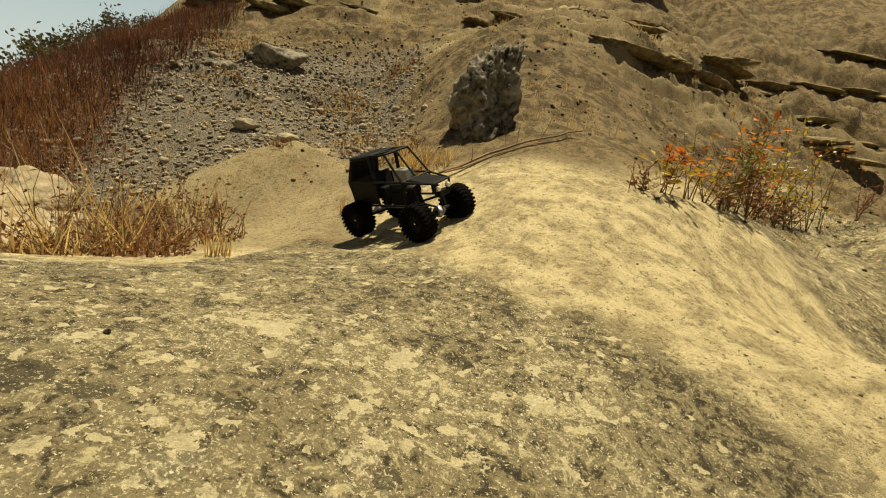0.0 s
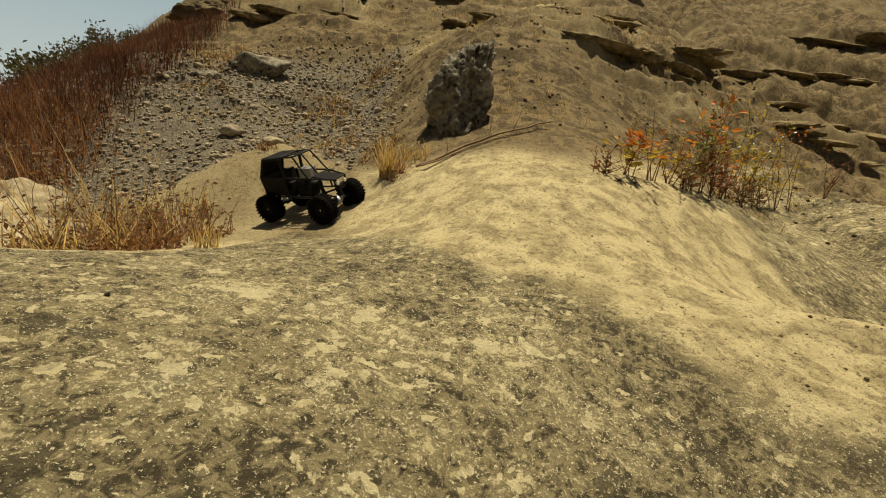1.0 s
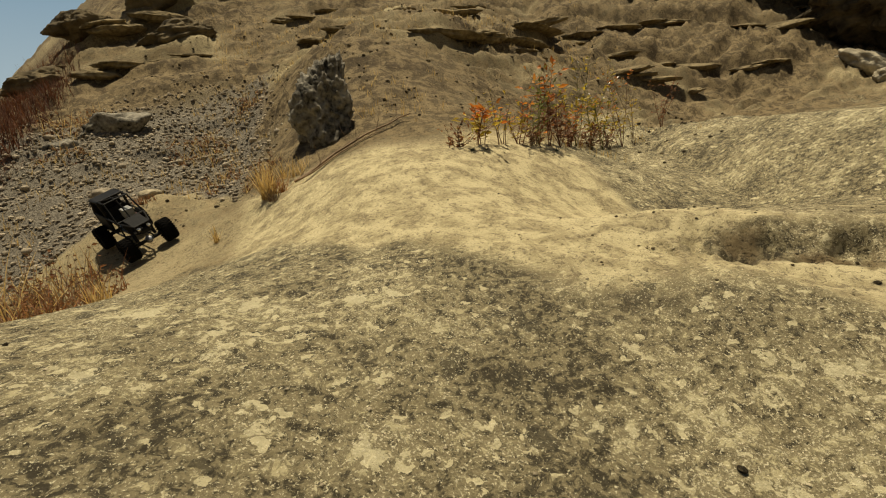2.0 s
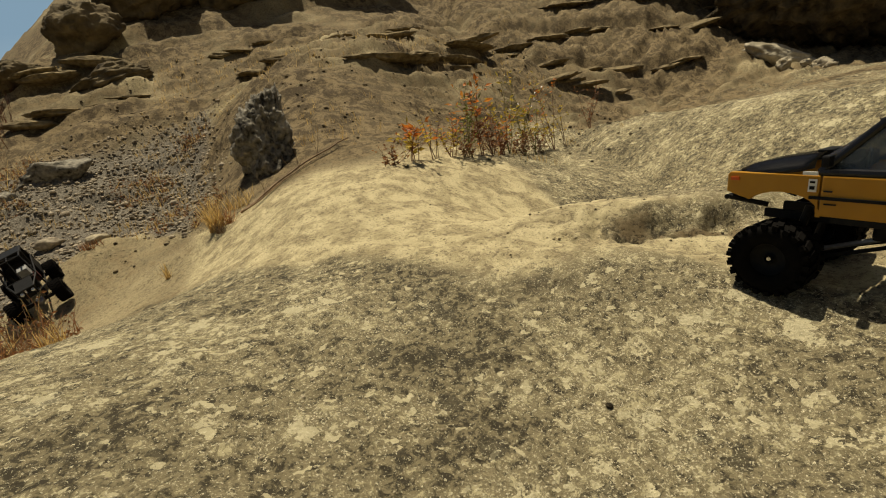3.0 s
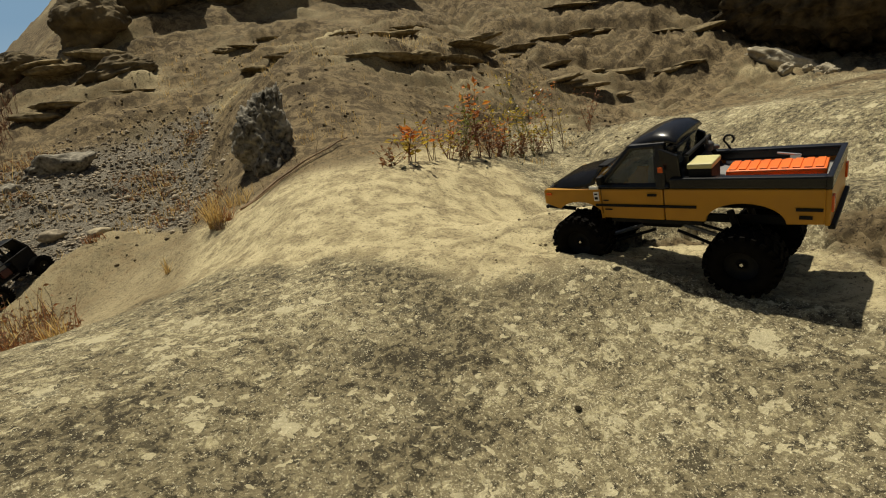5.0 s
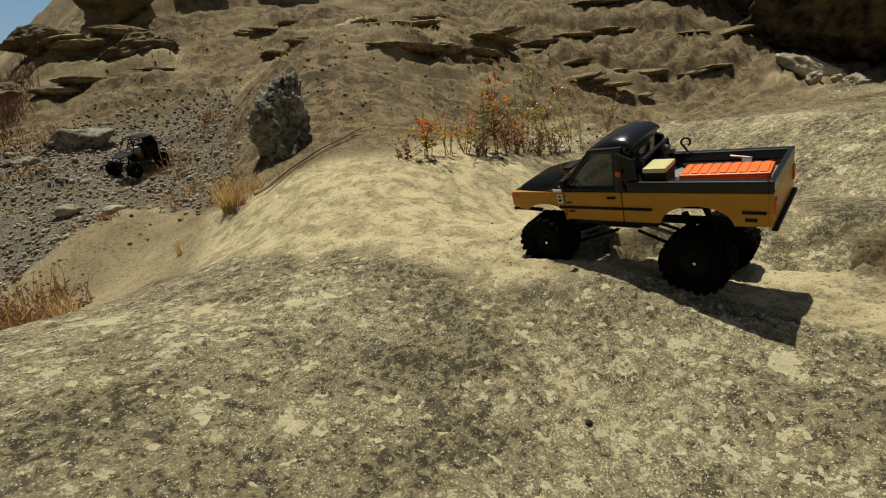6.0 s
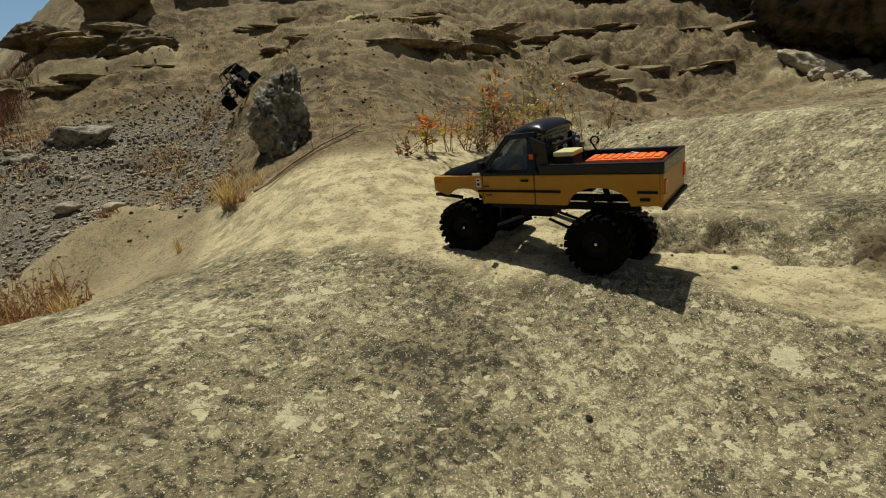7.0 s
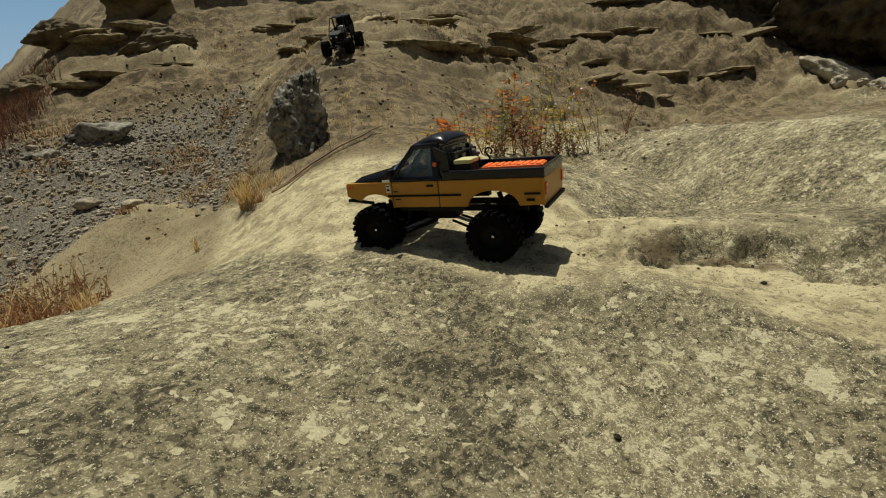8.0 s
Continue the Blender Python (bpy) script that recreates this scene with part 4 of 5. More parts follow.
def add_cargo():
    """What rides in the pickup's bed: each a thing, with its place in the truck's space."""
    cab_b, hw = P_WB / 2 - 0.1745, 0.087
    out = []
    chest = new("cargo_box")
    part("body", boxed(0, 0, 0.019, 0.036, 0.050, 0.038, 0.003), M_SATIN, chest)
    part("lid", boxed(0, 0, 0.0425, 0.039, 0.053, 0.009, 0.003), M_CREAM, chest, "cream lid")
    out.append((tagged(chest, "small black box with a cream lid in the truck bed", "box"), pose(cab_b - 0.045, 0.050, 0.1885)))
    for k in range(2):
        board = new("traction_board")
        bm = boxed(0, 0, 0.006, 0.130, 0.056, 0.012, 0.003)
        part("plate", bm, M_ORANGE, board)
        for j in range(9):
            part("rib", boxed(-0.056 + 0.014 * j, 0, 0.0125, 0.010, 0.048, 0.003, 0.0012), M_ORANGE, board)
        out.append((tagged(board, "bright orange ribbed plastic traction board", "traction board", "traction boards in the bed"), pose(cab_b - 0.138 - 0.004 * k, 0.038 - 0.012 * k, 0.1895 + 0.0142 * k, 0, 0, 1 + 2 * k)))
    jack = new("farm_jack")
    part("bar", boxed(0, 0, 0.003, 0.135, 0.005, 0.007, 0.001), M_STEEL, jack)
    part("lifting_gear", boxed(-0.038, 0, 0.008, 0.016, 0.010, 0.014, 0.002), M_CHROME, jack)
    part("jack_handle", tubes([((-0.046, 0.002, 0.012), (-0.012, 0.005, 0.018))], 0.002), M_CHROME, jack)
    out.append((tagged(jack, "grey steel farm jack lying along the bed rail", "jack"), pose(cab_b - 0.115, -0.070, 0.1895)))
    hook = new("tow_hook")
    ring = bmesh.new()
    pts = [(0.008 * math.cos(radians(a)), 0, 0.019 + 0.008 * math.sin(radians(a))) for a in range(-60, 250, 30)]
    for a, b in zip(pts, pts[1:]):
        tube(ring, a, b, 0.002, sides=6)
    part("ring", ring, M_SATIN, hook)
    part("stem", tubes([((-0.003, 0, 0), (0.004, 0, 0.012))], 0.002), M_SATIN, hook)
    out.append((tagged(hook, "black bent steel hook standing on the bed rail", "hook"), pose(cab_b - 0.050, -0.079, 0.2145, 0, 0, 10)))
    dog = bmesh.new()
    for (x, y, z), (a, b, c) in (((0, 0, 0.022), (0.011, 0.010, 0.023)), ((0.004, 0, 0.050), (0.009, 0.008, 0.010)), ((0.013, 0, 0.048), (0.008, 0.005, 0.005))):
        bmesh.ops.create_icosphere(dog, subdivisions=2, radius=1, matrix=Matrix.Translation((x, y, z)) @ Matrix.Diagonal((a, b, c, 1)))
    for s in (-1, 1):
        tube(dog, (0.001, s * 0.005, 0.056), (-0.001, s * 0.006, 0.070), 0.004, 0.0008, 6)
        tube(dog, (0.009, s * 0.006, 0.03), (0.012, s * 0.006, 0.0), 0.003, 0.003, 6)
    for f in dog.faces:
        f.smooth = True
    out.append((tagged(part("dog_figurine", dog, M_GREYBODY), "small dark grey dog figurine sitting behind the cab", "figurine"), pose(cab_b - 0.030, -0.020, 0.1885, 0, 0, 185)))
    return out


C_R, C_W = 0.0445, 0.040
C_WB, C_TR = 0.215, 0.130


def add_crawler():
    """The black rock crawler: a tube cage over a skid, a cab shell behind, +x ahead."""
    top = tagged(new("toy_rock_crawler"), "black toy rock crawler with a tube cage and big tyres", "toy truck")
    fx, rx, w = C_WB / 2, -C_WB / 2, 0.050
    z0, z1, z2 = 0.074, 0.138, 0.200
    rear, roof_f, cowl = rx - 0.030, 0.010, 0.058
    for s in (1, -1):
        y = s * w
        part("cage_tube", tubes([((rear + 0.01, y, z0), (cowl, y, z0)), ((cowl, y, z0), (fx + 0.028, s * 0.026, z0 + 0.018)), ((cowl, y, z1 - 0.006), (fx + 0.030, s * 0.028, z1 - 0.016)),
                                 ((cowl, y, z0), (cowl, y, z1 - 0.006)), ((cowl, y, z1 - 0.006), (roof_f, s * 0.042, z2)), ((roof_f, s * 0.042, z2), (rear + 0.022, s * 0.042, z2 - 0.004)),
                                 ((roof_f - 0.05, y, z0), (roof_f - 0.05, s * 0.043, z2)), ((rear, y, z1), (cowl, y, z1 - 0.006)), ((rear + 0.022, s * 0.042, z2 - 0.004), (rear, y, z1)),
                                 ((rear, y, z1), (rear + 0.01, y, z0)), ((fx + 0.028, s * 0.026, z0 + 0.018), (fx + 0.030, s * 0.028, z1 - 0.016))], 0.0030, 6), M_SATIN, top, "black steel tube side of the cage")
        part("side_panel", prism([(rear + 0.004, z0 + 0.004), (rear + 0.002, z1), (roof_f - 0.052, z1), (roof_f - 0.046, z0 + 0.004)], y - 0.0015, y + 0.0015), M_SATIN, top, "black body panel")
        fr = bmesh.new()
        for a, b in (((rear + 0.006, z1), (rear + 0.026, z2 - 0.006)), ((rear + 0.026, z2 - 0.006), (roof_f - 0.052, z2 - 0.003)), ((roof_f - 0.052, z2 - 0.003), (roof_f - 0.052, z1))):
            tube(fr, (a[0], s * (w - 0.003), a[1]), (b[0], s * (w - 0.006), b[1]), 0.005, sides=6)
        part("window_frame", fr, M_SATIN, top)
        part("shock_absorber", tubes([((fx - 0.004, s * 0.034, 0.052), (fx - 0.026, s * 0.034, 0.118))], 0.006, 10), M_SATIN, top)
        part("shock_absorber", tubes([((rx + 0.004, s * 0.034, 0.052), (rx + 0.028, s * 0.034, 0.118))], 0.006, 10), M_SATIN, top)
        part("suspension_link", tubes([((fx - 0.008, s * 0.030, 0.042), (0.022, s * 0.018, 0.062))], 0.0028), M_SATIN, top)
        part("suspension_link", tubes([((rx + 0.008, s * 0.030, 0.042), (-0.022, s * 0.018, 0.062))], 0.0028), M_SATIN, top)
        part("headlight", lathe([(0.0004, 0.005), (0.005, 0.003), (0.0065, 0.0), (0.0065, -0.006)], 14), M_LAMP, top, "round clear headlight").matrix_basis = pose(fx + 0.034, s * 0.018, z1 - 0.030, 0, 0, -90)
    cross = [((x, -y, z), (x, y, z)) for x, y, z in ((rear, w, z1), (rear + 0.022, 0.042, z2 - 0.004), (roof_f, 0.042, z2), (cowl, w, z1 - 0.006), (fx + 0.030, 0.028, z1 - 0.016), (fx + 0.028, 0.026, z0 + 0.018), (roof_f - 0.05, 0.043, z2), (rear + 0.01, w, z0))]
    for pair in cross:
        part("cross_tube", tubes([pair], 0.0030, 6), M_SATIN, top)
    part("roof_bar", tubes([((roof_f, 0.0, z2), (rear + 0.022, 0.0, z2 - 0.004)), ((roof_f, 0.042, z2), (roof_f - 0.05, -0.043, z2)), ((cowl, 0, z1 - 0.006), (roof_f, 0, z2))], 0.0026, 6), M_SATIN, top)
    part("skid_plate", boxed(0, 0, 0.062, 0.090, 0.050, 0.006, 0.002), M_STEEL, top)
    part("gearbox", boxed(0.004, 0, 0.082, 0.060, 0.040, 0.034, 0.005), M_SATIN, top)
    part("battery", boxed(0.002, 0.016, 0.132, 0.046, 0.034, 0.038, 0.003), M_CELL, top, "pale wrapped battery pack")
    part("motor", lathe([(0.0004, 0.024), (0.013, 0.024), (0.014, 0.020), (0.014, -0.02), (0.0004, -0.02)], 18), M_SATIN, top).matrix_basis = pose(0.034, 0, 0.098, 0, 0, 90)
    part("servo", boxed(0.004, 0.036, 0.098, 0.040, 0.018, 0.030, 0.003), M_DARKRED, top, "dark red servo case")
    part("receiver_box", boxed(-0.052, 0, 0.100, 0.040, 0.060, 0.030, 0.004), M_SATIN, top)
    part("seat", prism([(-0.060, 0.100), (-0.066, 0.150), (-0.074, 0.150), (-0.076, 0.100)], -0.034, 0.034, 0.002), M_SATIN, top)
    part("roof_panel", prism([(roof_f - 0.048, z2 + 0.002), (rear + 0.020, z2 - 0.002), (rear + 0.020, z2 - 0.006), (roof_f - 0.048, z2 - 0.002)], -0.044, 0.044, 0.001), M_SATIN, top, "black roof panel")
    part("rear_panel", prism([(rear + 0.004, z1), (rear + 0.022, z2 - 0.012), (rear + 0.026, z2 - 0.012), (rear + 0.008, z1)], -0.044, 0.044, 0.001), M_SATIN, top)
    part("tail_panel", boxed(rear + 0.001, 0, (z0 + z1) / 2 + 0.004, 0.003, 2 * w - 0.004, z1 - z0 - 0.01, 0.001), M_SATIN, top, "black tail panel")
    part("nose_panel", prism([(cowl + 0.002, z1 - 0.005), (fx + 0.026, z1 - 0.015), (fx + 0.026, z1 - 0.019), (cowl + 0.002, z1 - 0.009)], -0.030, 0.030, 0.001), M_SATIN, top)
    part("winch", boxed(fx + 0.026, 0, z0 + 0.020, 0.016, 0.036, 0.016, 0.003), M_SATIN, top)
    wheels, meshes = [], {}
    for x in (fx, rx):
        axle = part("axle", tubes([((x, -C_TR / 2, C_R), (x, C_TR / 2, C_R))], 0.007, 10), M_SATIN, top)
        part("differential", lump(0.017, 0.018, 0.016, 5, 0.06, 2), M_STEEL, axle).matrix_basis = pose(x, 0.004, C_R)
        for s in (1, -1):
            wheels.append(add_wheel(top, x, s * (C_TR / 2 + 0.010), C_R, C_W, 0.020, 26, s, M_SATIN, meshes))
    return top, wheels


pickup, pickup_wheels = add_pickup()
cargo = add_cargo()
crawler, crawler_wheels = add_crawler()


# ---------- how they drive ----------
# seconds and the truck's middle on the ground: the pickup x, y, z, heading, climb and lean in degrees; the crawler x, y, heading
PICKUP_WAY = [(0.0, 1.15, -0.42, 0.222, 99, -4.0, 0), (1.2, 1.08, -0.24, 0.200, 100, 0.0, 0), (2.2, 1.010, -0.070, 0.190, 102, 5.0, 2), (3.5, 0.965, 0.083, 0.187, 105.2, 9.3, 4), (4.0, 0.950, 0.132, 0.203, 108, 8.9, 1),
              (4.5, 0.929, 0.191, 0.220, 111.2, 8.5, -2.5), (5.0, 0.910, 0.328, 0.239, 117.1, 5.1, -8.7), (5.7, 0.868, 0.392, 0.259, 119.2, 3.6, -11), (6.5, 0.801, 0.445, 0.277, 121.8, 2.5, -11.2), (7.0, 0.692, 0.507, 0.291, 126.8, 4.2, -3.6),
              (7.5, 0.582, 0.594, 0.312, 132, 4.7, -3.6), (8.0, 0.487, 0.702, 0.320, 139.6, 3.5, -3.8)]
CRAWLER_WAY = [(0.0, -0.035, 1.225, -42), (0.5, -0.165, 1.42, -36), (1.0, -0.295, 1.485, -28), (1.5, -0.43, 1.585, -38), (2.0, -0.61, 1.825, -50), (2.7, -0.75, 1.88, -62), (3.5, -0.87, 1.90, -80), (4.0, -0.95, 1.97, -95),
               (4.5, -0.98, 2.03, -110), (5.0, -0.99, 2.09, -122), (5.2, -0.965, 2.15, -126), (5.8, -0.80, 2.80, -125), (6.3, -0.60, 3.34, -122), (6.5, -0.46, 3.40, -120), (7.0, -0.02, 3.20, -118), (7.5, 0.28, 2.96, -117), (8.0, 0.53, 2.88, -116)]


def glide(way, t):
    """A smooth place on the way at t: x, y, heading, lean."""
    ts = [w[0] for w in way]
    k = min(max(int(np.searchsorted(ts, t, "right")) - 1, 0), len(way) - 2)
    out = []
    for c in range(1, len(way[0])):
        def slope(i):
            if i <= 0 or i >= len(way) - 1:
                j = 0 if i <= 0 else len(way) - 2
                return (way[j + 1][c] - way[j][c]) / (ts[j + 1] - ts[j])
            return (way[i + 1][c] - way[i - 1][c]) / (ts[i + 1] - ts[i - 1])
        h = ts[k + 1] - ts[k]
        u = (t - ts[k]) / h
        a, b, m0, m1 = way[k][c], way[k + 1][c], slope(k) * h, slope(k + 1) * h
        out.append((2 * u**3 - 3 * u**2 + 1) * a + (u**3 - 2 * u**2 + u) * m0 + (3 * u**2 - 2 * u**3) * b + (u**3 - u**2) * m1)
    return out


def stand(x, y, heading, wheelbase, track, radius):
    """The pose of a truck whose four wheels rest on the ground as nearly as a rigid truck can."""
    c, s = math.cos(radians(heading)), math.sin(radians(heading))
    corners = [(fore * wheelbase / 2, side * track / 2) for fore, side in ((1, 1), (1, -1), (-1, 1), (-1, -1))]
    px = np.array([[x + c * lx - s * ly + d for d in (-0.012, 0, 0.012, 0, 0)] for lx, ly in corners])
    py = np.array([[y + s * lx + c * ly + d for d in (0, 0, 0, -0.012, 0.012)] for lx, ly in corners])
    highs = (land(px, py) + relief(px, py)).max(1)
    feet = [(lx, ly, float(h)) for (lx, ly), h in zip(corners, highs)]
    z = sum(f[2] for f in feet) / 4
    pitch = sum(f[2] * (1 if f[0] > 0 else -1) for f in feet) / 2 / wheelbase
    roll = sum(f[2] * (1 if f[1] > 0 else -1) for f in feet) / 2 / track
    return pose(x, y, z - 0.002, 0, 0, heading) @ pose(0, 0, 0, 0.8 * math.degrees(math.atan(roll)), -0.72 * math.degrees(math.atan(pitch)), 0)


def drive(way, wheelbase, track, radius, step):
    """Rows for walk(), and how far the truck has rolled ahead at each of them."""
    times = [round(step * k, 3) for k in range(int(round(8.0 / step)) + 1)]
    rows, rolled, gone, last = [], [], 0.0, None
    for t in times:
        at = glide(way, t)
        if way is PICKUP_WAY:
            x, y, z, head, climb, lean = at
            m = pose(x, y, z, lean, -climb, head)
        else:
            m = stand(*at, wheelbase, track, radius)
        if last is not None:
            gone += (m.translation - last.translation).dot(last.to_3x3() @ Vector((1, 0, 0)))
        rows.append((t, m))
        rolled.append((t, gone))
        last = m
    return rows, rolled


def roll_wheels(wheels, rolled, radius, rows=None):
    """Turns the wheels; with rows, each also rides up and down on its spring to meet the ground."""
    for w in wheels:
        base = w.matrix_basis.copy()
        sign = 1.0 if w["out"] > 0 else -1.0
        keys = []
        for k, (t, d) in enumerate(rolled):
            ride = 0.0
            if rows:
                foot = rows[k][1] @ Vector((base.translation.x, base.translation.y, 0))
                px = foot.x + np.array([-0.014, 0.014, 0.0, 0.0, 0.0])
                py = foot.y + np.array([0.0, 0.0, -0.014, 0.014, 0.0])
                ride = min(max(float((land(px, py) + relief(px, py)).mean()) - 0.003 - foot.z, -0.045), 0.032)
            keys.append((t, pose(0, 0, ride) @ base @ Matrix.Rotation(sign * d / radius, 4, "Y")))
        walk(w, keys)


def motions():
    rows, rolled = drive(PICKUP_WAY, P_WB, P_TR, P_R, 0.2)
    walk(pickup, rows)
    roll_wheels(pickup_wheels, rolled, P_R, rows)
    for thing, place in cargo:
        walk(thing, [(t, m @ place) for t, m in rows])
    rows, rolled = drive(CRAWLER_WAY, C_WB, C_TR, C_R, 0.1)
    walk(crawler, rows)
    roll_wheels(crawler_wheels, rolled, C_R)


# ---------- plants ----------
def blade(verts, faces, base, lean, length, width, bend, rnd, segs=3):
    """A grass blade: a narrow bent strip, widest below."""
    side = Vector((lean.y, -lean.x, 0)).normalized() if lean.xy.length > 1e-4 else Vector((1, 0, 0))
    p, d, start = Vector(base), (Vector((0, 0, 1)) + lean).normalized(), len(verts)
    for k in range(segs + 1):
        w = width * (1 - k / segs) ** 0.7 + width * 0.05
        verts += [tuple(p - side * w), tuple(p + side * w)]
        p = p + d * (length / segs)
        d = (d + lean.normalized() * bend if lean.length > 1e-4 else d).normalized()
    for k in range(segs):
        a = start + 2 * k
        faces.append((a, a + 1, a + 3, a + 2))


def leaf(verts, faces, base, d, length, width, rnd):
    """A leaf folded along its rib."""
    d = d.normalized()
    side = d.cross(Vector((rnd.uniform(-1, 1), rnd.uniform(-1, 1), rnd.uniform(0.2, 1)))).normalized()
    up = side.cross(d).normalized()
    s = len(verts)
    b = Vector(base)
    mid = b + d * length * 0.45
    verts += [tuple(b), tuple(mid + side * width + up * width * 0.4), tuple(b + d * length), tuple(mid - side * width + up * width * 0.4)]
    faces += [(s, s + 1, s + 2), (s, s + 2, s + 3)]


def stalk(verts, faces, pts, r0, r1):
    """A three-sided tapering stem through the points."""
    s0 = len(verts)
    for k, p in enumerate(pts):
        r = r0 + (r1 - r0) * k / (len(pts) - 1)
        d = (pts[min(k + 1, len(pts) - 1)] - pts[max(k - 1, 0)]).normalized()
        a = d.orthogonal().normalized()
        b = d.cross(a)
        for j in range(3):
            t = 2 * math.pi * j / 3
            verts.append(tuple(p + (a * math.cos(t) + b * math.sin(t)) * r))
    for k in range(len(pts) - 1):
        for j in range(3):
            q = s0 + 3 * k
            faces.append((q + j, q + (j + 1) % 3, q + 3 + (j + 1) % 3, q + 3 + j))


def wander(p, d, length, rnd, steps=6, wild=0.18, rise=0.05):
    pts, p, d = [Vector(p)], Vector(p), Vector(d).normalized()
    for _ in range(steps):
        d = (d + Vector((rnd.gauss(0, wild), rnd.gauss(0, wild), rnd.gauss(0, wild) + rise))).normalized()
        p = p + d * length / steps
        pts.append(p.copy())
    return pts


def add_weed(x, y, high, seed, stem_material, leaf_material, label, stems=4, leaves=26, size=0.016, spread=0.35, top_only=False, tip_material=None, category="weed"):
    """A weed: thin stems from one root, side twigs, and small leaves; tip_material: another colour of leaf at the tips."""
    rnd = random.Random(seed)
    z = ground_z(x, y) - 0.004
    top = new("weed")
    top.location = (x, y, z)
    sv, sf, lv, lf, tv, tf = [], [], [], [], [], []
    for _ in range(stems):
        a, k = rnd.uniform(0, 2 * math.pi), rnd.uniform(0, spread)
        pts = wander((rnd.gauss(0, 0.008), rnd.gauss(0, 0.008), 0), (math.cos(a) * k, math.sin(a) * k, 1), high * rnd.uniform(0.55, 1.0), rnd, 7, 0.10)
        stalk(sv, sf, pts, 0.0022, 0.0007)
        for _ in range(leaves // stems + 1):
            u = rnd.uniform(0.55 if top_only else 0.2, 1.0)
            i = min(int(u * 7), 6)
            p = pts[i].lerp(pts[i + 1], u * 7 - i)
            d = Vector((rnd.gauss(0, 1), rnd.gauss(0, 1), rnd.uniform(-0.1, 0.9)))
            if rnd.random() < 0.4:
                tw = wander(p, d, size * 2.0, rnd, 3)
                stalk(sv, sf, tw, 0.0011, 0.0005)
                p = tw[-1]
            tip = tip_material and u > 0.72
            leaf(tv if tip else lv, tf if tip else lf, p, d, size * rnd.uniform(0.6, 1.4), size * rnd.uniform(0.16, 0.3), rnd)
    soup("stem", sv, sf, stem_material, top)
    if lf:
        soup("foliage", lv, lf, leaf_material, top)
    if tf:
        soup("tip_foliage", tv, tf, tip_material, top)
    return tagged(top, label, category, "weeds behind the plateau edge")


for x, y, high, seed, sm, lm, tm, label, stems, leaves, size, spread in [
    (0.70, 1.42, 0.15, 1, M_STEM, M_LEAF_YE, M_LEAF_OR, "low weed with bright orange-red leaves", 5, 80, 0.024, 0.5),
    (0.60, 1.38, 0.08, 2, M_TWIG, M_LEAF_BR, None, "low dry brown weed on the rock edge", 6, 60, 0.014, 1.2),
    (0.80, 1.47, 0.21, 3, M_TWIG, M_LEAF_YE, None, "thin dry weed with a few yellow leaves", 5, 34, 0.014, 0.35),
    (0.90, 1.54, 0.17, 4, M_STEM, M_LEAF_YE, M_LEAF_OR, "bushy weed with yellow and orange leaves", 6, 90, 0.016, 0.6),
    (1.00, 1.60, 0.26, 5, M_LEAF_GR, M_LEAF_GR, None, "slender olive green weed", 5, 70, 0.016, 0.25),
    (1.10, 1.68, 0.34, 6, M_STEM, M_LEAF_BR, M_LEAF_OR, "tall red-stemmed weed with an orange-red top", 4, 110, 0.026, 0.14),
    (1.17, 1.72, 0.24, 7, M_STEM, M_LEAF_BR, M_LEAF_YE, "dry red-brown weed with yellow tips", 7, 110, 0.016, 0.5),
    (1.27, 1.82, 0.16, 8, M_STEM, M_LEAF_BR, M_LEAF_OR, "low dark red weed with withered leaves", 8, 120, 0.018, 0.8),
    (1.36, 1.92, 0.40, 9, M_LEAF_GR, M_LEAF_YE, M_LEAF_YE, "tall slender weed with yellow-green leaves", 4, 60, 0.020, 0.2),
    (1.52, 2.05, 0.34, 10, M_LEAF_GR, M_LEAF_YE, M_LEAF_YE, "tall weed with yellow-green leaves", 4, 80, 0.020, 0.25),
    (1.62, 2.12, 0.46, 11, M_LEAF_GR, M_LEAF_GR, M_WHITE, "tall slender weed with small pale flowers", 3, 36, 0.018, 0.15),
    (1.80, 2.20, 0.34, 12, M_STEM, M_LEAF_YE, M_LEAF_OR, "yellow and orange weed with dry stems", 5, 110, 0.018, 0.25),
    (1.95, 2.30, 0.36, 13, M_TWIG, M_LEAF_YE, None, "tall dry weed with sparse yellow leaves", 3, 24, 0.016, 0.2),
    (1.45, 1.95, 0.12, 14, M_TWIG, M_LEAF_BR, None, "low tangle of dry brown weed", 9, 130, 0.016, 1.2),
    (0.98, 1.56, 0.09, 15, M_TWIG, M_LEAF_BR, None, "low tangle of dry brown weed", 8, 90, 0.014, 1.2),
    (1.68, 2.16, 0.14, 16, M_TWIG, M_LEAF_BR, M_LEAF_YE, "low tangle of dry yellow-brown weed", 9, 130, 0.016, 1.0),
    (2.25, 2.45, 0.26, 17, M_STEM, M_LEAF_BR, None, "dry red-brown weed with bare twigs", 5, 60, 0.016, 0.6),
]:
    add_weed(x, y, high * (1.35 if x > 1.3 else 1.22), seed, sm, lm, label, stems, int(leaves * 1.15), size * 1.3, spread, tip_material=tm)


